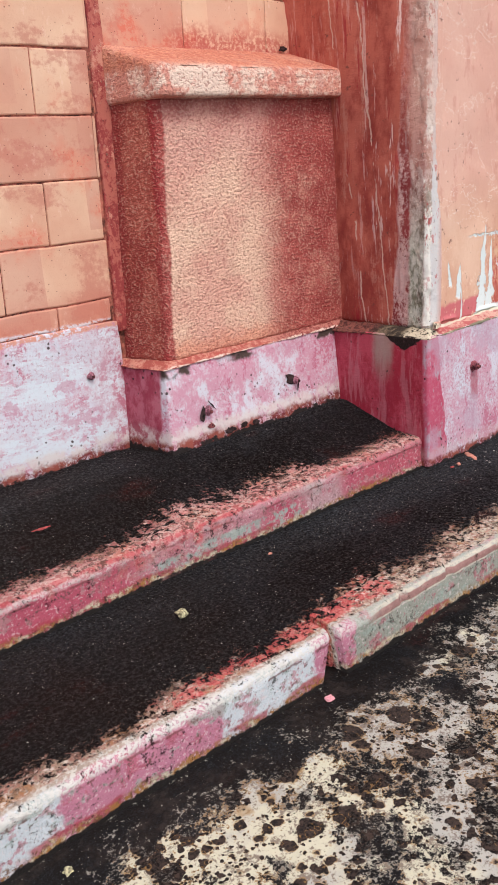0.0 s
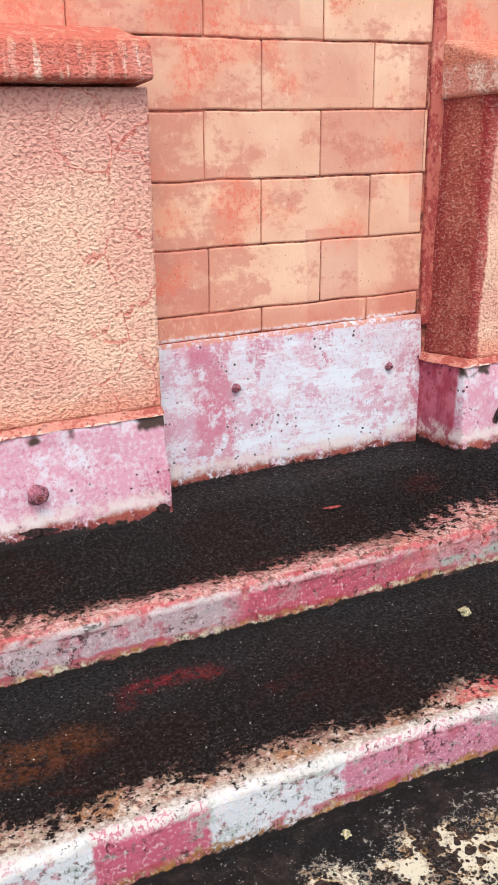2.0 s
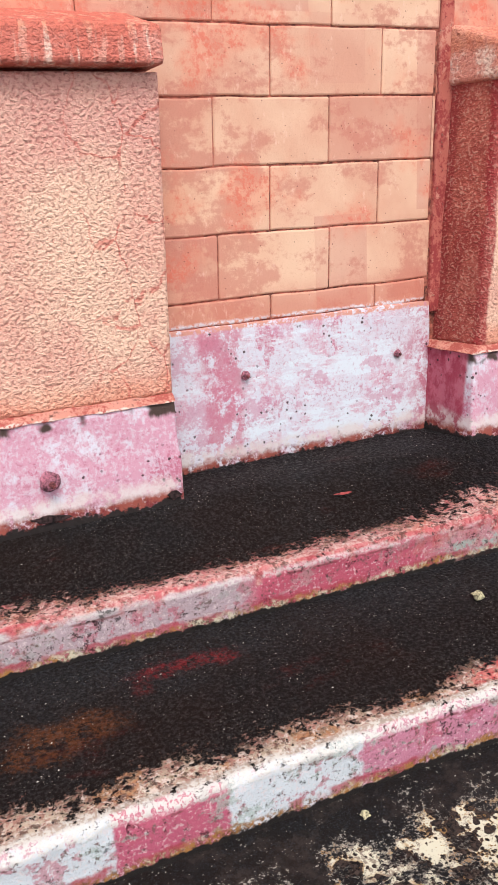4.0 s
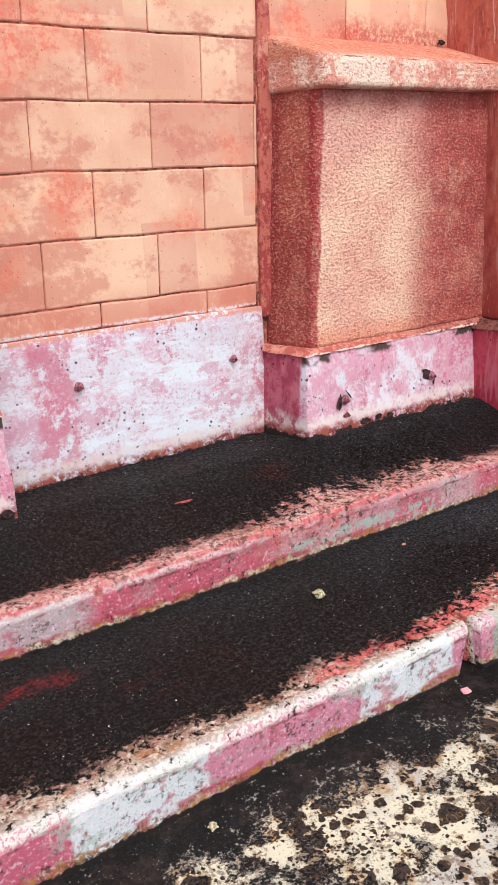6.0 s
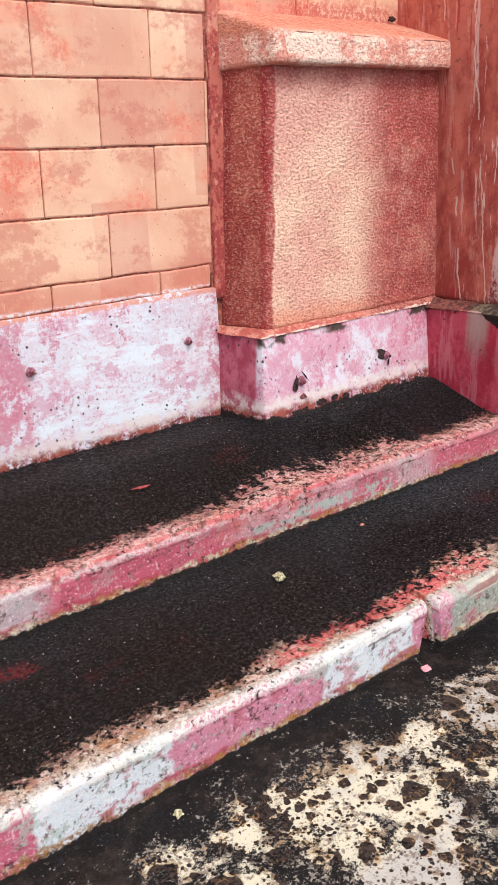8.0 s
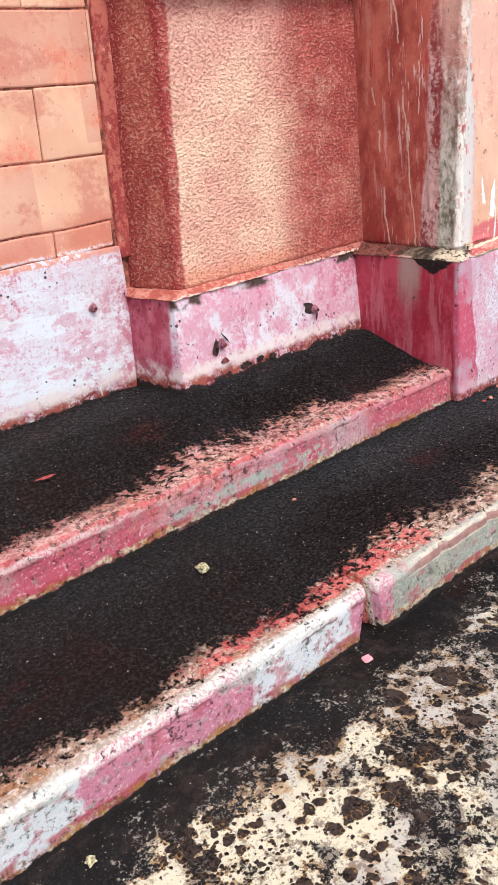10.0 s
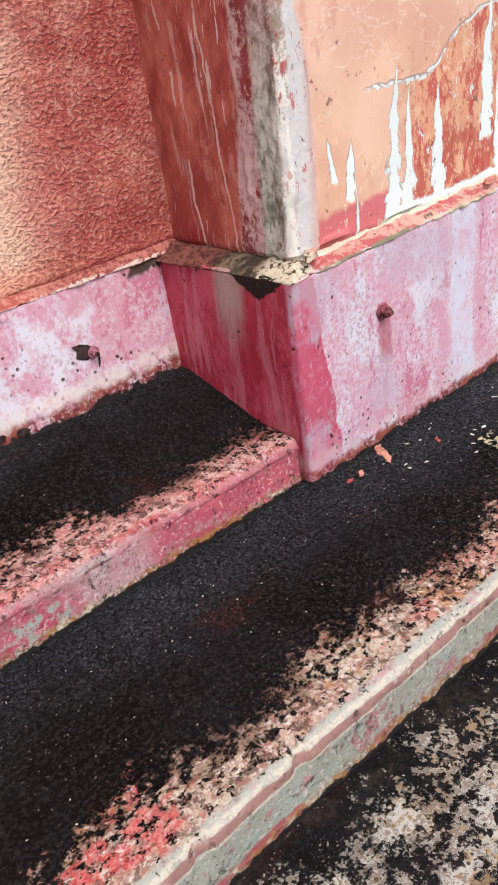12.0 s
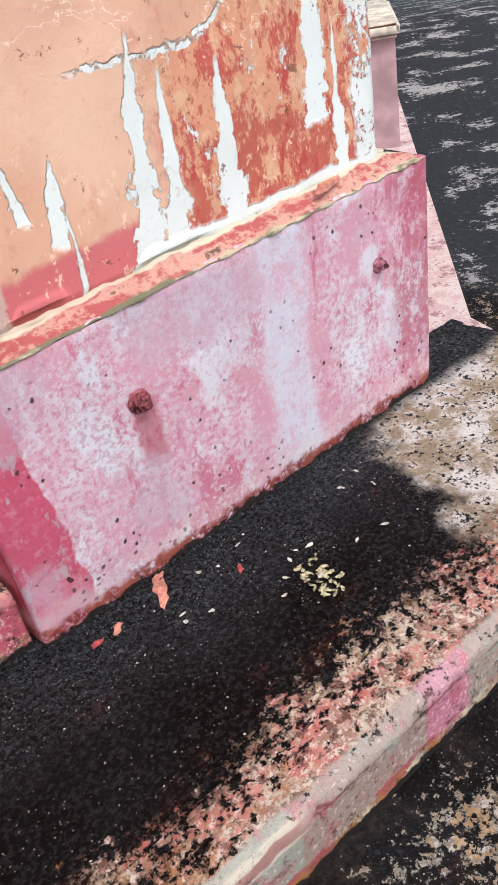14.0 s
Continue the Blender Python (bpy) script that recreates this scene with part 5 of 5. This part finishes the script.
# ---- loose flakes and lumps ----
def flake(x, y, z, w, h, turn, material, seed, label, thick=0.003):
    rnd = random.Random(seed)
    ob = tagged(link("paint_flake", slab([(px * w, py * h) for px, py in blob(13, 0.5, rnd, 1, 0.45)], thick), material, smooth=False), label, "paint flake")
    ob.matrix_world = pose(x, y, z, rnd.uniform(-3, 3), rnd.uniform(-3, 3), turn)


flake(3.490, 2.505, 0.158, 0.080, 0.026, 62, SALMON, 1, "salmon paint flake lying on black tread")
flake(3.505, 2.535, 0.158, 0.030, 0.018, 20, SALMON, 2, "salmon paint flake lying on black tread")
flake(3.385, 2.492, 0.158, 0.030, 0.014, 40, SALMON, 3, "small salmon flake lying on black tread")
flake(3.338, 2.490, 0.158, 0.026, 0.012, 10, REDFL, 4, "small red flake lying on black tread")
flake(3.62, 2.43, 0.158, 0.026, 0.010, 55, REDFL, 5, "small red flake lying on black tread")
flake(2.095, 2.004, 0.001, 0.028, 0.024, 30, PINKFL, 6, "pink paint flake on the dark ground")
flake(1.335, 2.012, 0.001, 0.024, 0.028, 0, YELLOW, 7, "cream paint flake on the dark ground")
flake(2.369, 2.498, 0.156, 0.018, 0.012, 30, SALMON, 8, "small salmon flake lying on black tread")
flake(1.80, 2.86, 0.345, 0.060, 0.012, -5, REDFL, 9, "thin red flake lying on black tread")
flake(3.365, 2.575, 0.697, 0.060, 0.030, 35, LEDGE, 10, "loose slab of render on the ledge", 0.012)
flake(4.085, 2.568, 0.700, 0.080, 0.026, 8, SALMON, 11, "curled brown paint flake on the ledge", 0.008)
for k in range(62):
    a = random.Random(200 + k)
    if k < 44:
        along, over = a.uniform(-0.062, 0.062), a.choice((-1, 1, 0.3)) * a.uniform(0.008, 0.024)
        px, py = 3.700 - along * 0.10 + over * 1.2, 2.300 - along * 0.85 - over * 0.13
        flake(px, py, 0.156, a.uniform(0.006, 0.018), a.uniform(0.004, 0.010), a.uniform(0, 180), YELLOW, 100 + k, "cream flake stuck to black tread", 0.0012)
    else:
        flake(a.uniform(3.45, 4.0), a.uniform(2.30, 2.50), 0.156, a.uniform(0.006, 0.018), a.uniform(0.004, 0.009), a.uniform(0, 180), FLECK, 100 + k, "pale flake stuck to black tread", 0.0012)


def lump(x, y, z, r, seed):
    bm = bmesh.new()
    bmesh.ops.create_icosphere(bm, subdivisions=3, radius=r)
    for v in bm.verts:
        v.co *= 1 + 0.45 * noise.noise(v.co * (1.4 / r) + Vector((seed, 0, 0))) + 0.2 * noise.noise(v.co * (4 / r))
        v.co.z *= 0.7
    ob = tagged(link("mortar_lump", bm, YELLOW), "crumbly cream lump of mortar on black tread", "lump")
    ob.location = (x, y, z)


lump(1.950, 2.408, 0.163, 0.016, 3.0)

# ---- fine debris ----
rnd = random.Random(5)
verts, faces = [], []
for k in range(1500):
    on = rnd.random()
    x = rnd.uniform(0.3, 4.4)
    if on < 0.55:
        y, z = low_front(x) + rnd.uniform(0.13, 0.50), 0.156
    elif on < 0.72:
        y, z = up_front(x) + rnd.uniform(0.16, 0.55), 0.0
        d = y - up_front(x)
        z = 0.292 + min(0.092, max(0.0, (d - 0.13) * 0.36))
        if x > 3.2:
            continue
    else:
        y, z = low_front(x) - rnd.uniform(0.02, 0.9), 0.004
    r, t = rnd.choice((0.0009, 0.0012, 0.0016, 0.0028)), rnd.uniform(0, 3.14)
    ca, sa, w = math.cos(t) * r, math.sin(t) * r, rnd.uniform(0.25, 0.6)
    i = len(verts)
    h = z + ground_height(x, y) if on >= 0.72 else z
    verts += [(x - ca, y - sa, h), (x + sa * w, y - ca * w, h), (x + ca, y + sa, h), (x - sa * w, y + ca * w, h), (x, y, h + r)]
    faces += [(i, i + 1, i + 4), (i + 1, i + 2, i + 4), (i + 2, i + 3, i + 4), (i + 3, i, i + 4), (i + 3, i + 2, i + 1, i)]
me = bpy.data.meshes.new("debris")
me.from_pydata(verts, [], faces)
me.materials.append(FLECK)
tagged(new("debris", me), "pale crumbs of paint scattered over treads and ground", "debris", kind="stuff")

# ---- crumbs of black crust along the step noses ----
rnd = random.Random(17)
verts, faces = [], []
for k in range(2200):
    x = rnd.uniform(0.3, 4.4)
    if rnd.random() < 0.55:
        y, z = low_front(x) + rnd.triangular(0.03, 0.19, 0.11), 0.139
    elif x < 3.2:
        y, z = up_front(x) + rnd.triangular(0.02, 0.15, 0.10), 0.2895
    else:
        continue
    r = rnd.choice((0.0012, 0.0018, 0.0018, 0.0026, 0.0036))
    ring = [(x + r * rnd.uniform(0.6, 1.2) * math.cos(a), y + r * rnd.uniform(0.6, 1.2) * math.sin(a)) for a in (0.3, 1.5, 2.8, 4.0, 5.2)]
    i = len(verts)
    verts += [(px, py, z - 0.001) for px, py in ring] + [(x, y, z + r * rnd.uniform(0.3, 0.7))]
    faces += [(i + j, i + (j + 1) % 5, i + 5) for j in range(5)] + [(i + 4, i + 3, i + 2, i + 1, i)]
me = bpy.data.meshes.new("crust_crumbs")
me.from_pydata(verts, [], faces)
me.materials.append(SOOT)
tagged(new("crust_crumbs", me), "black crumbs of algae crust along the step noses", "debris", kind="stuff")

# ---- distance ----
rbm = bmesh.new()
prev = None
for k in range(121):
    a = radians(-30 + k)
    px, py = 2 + 62 * math.cos(a), 1 + 62 * math.sin(a)
    hi = -4.25 + 0.25 * noise.noise(Vector((k * 0.35, 0, 0))) + 0.12 * noise.noise(Vector((k * 1.3, 4, 0)))
    pair = (rbm.verts.new((px, py, -9)), rbm.verts.new((px, py, hi)), rbm.verts.new((px + 6 * math.cos(a), py + 6 * math.sin(a), -9)))
    if prev:
        rbm.faces.new((prev[0], pair[0], pair[1], prev[1]))
        rbm.faces.new((prev[1], pair[1], pair[2], prev[2]))
    prev = pair
structure(link("backdrop", rbm, RIDGE), "hazy grey ridge in the distance", "ridge")

# ---- overhead cable, far off ----
cu = bpy.data.curves.new("cable", "CURVE")
cu.dimensions, cu.bevel_depth, cu.bevel_resolution = "3D", 0.012, 1
sp = cu.splines.new("POLY")
sp.points.add(12)
for k in range(13):
    f = k / 12
    sp.points[k].co = (30.0, 6 + 20 * f, -0.62 - 0.5 * math.sin(math.pi * f) + 0.3 * f, 1)
cu.materials.append(CABLE)
tagged(new("overhead_cable", cu), "thin grey cable strung across the pale sky", "cable")
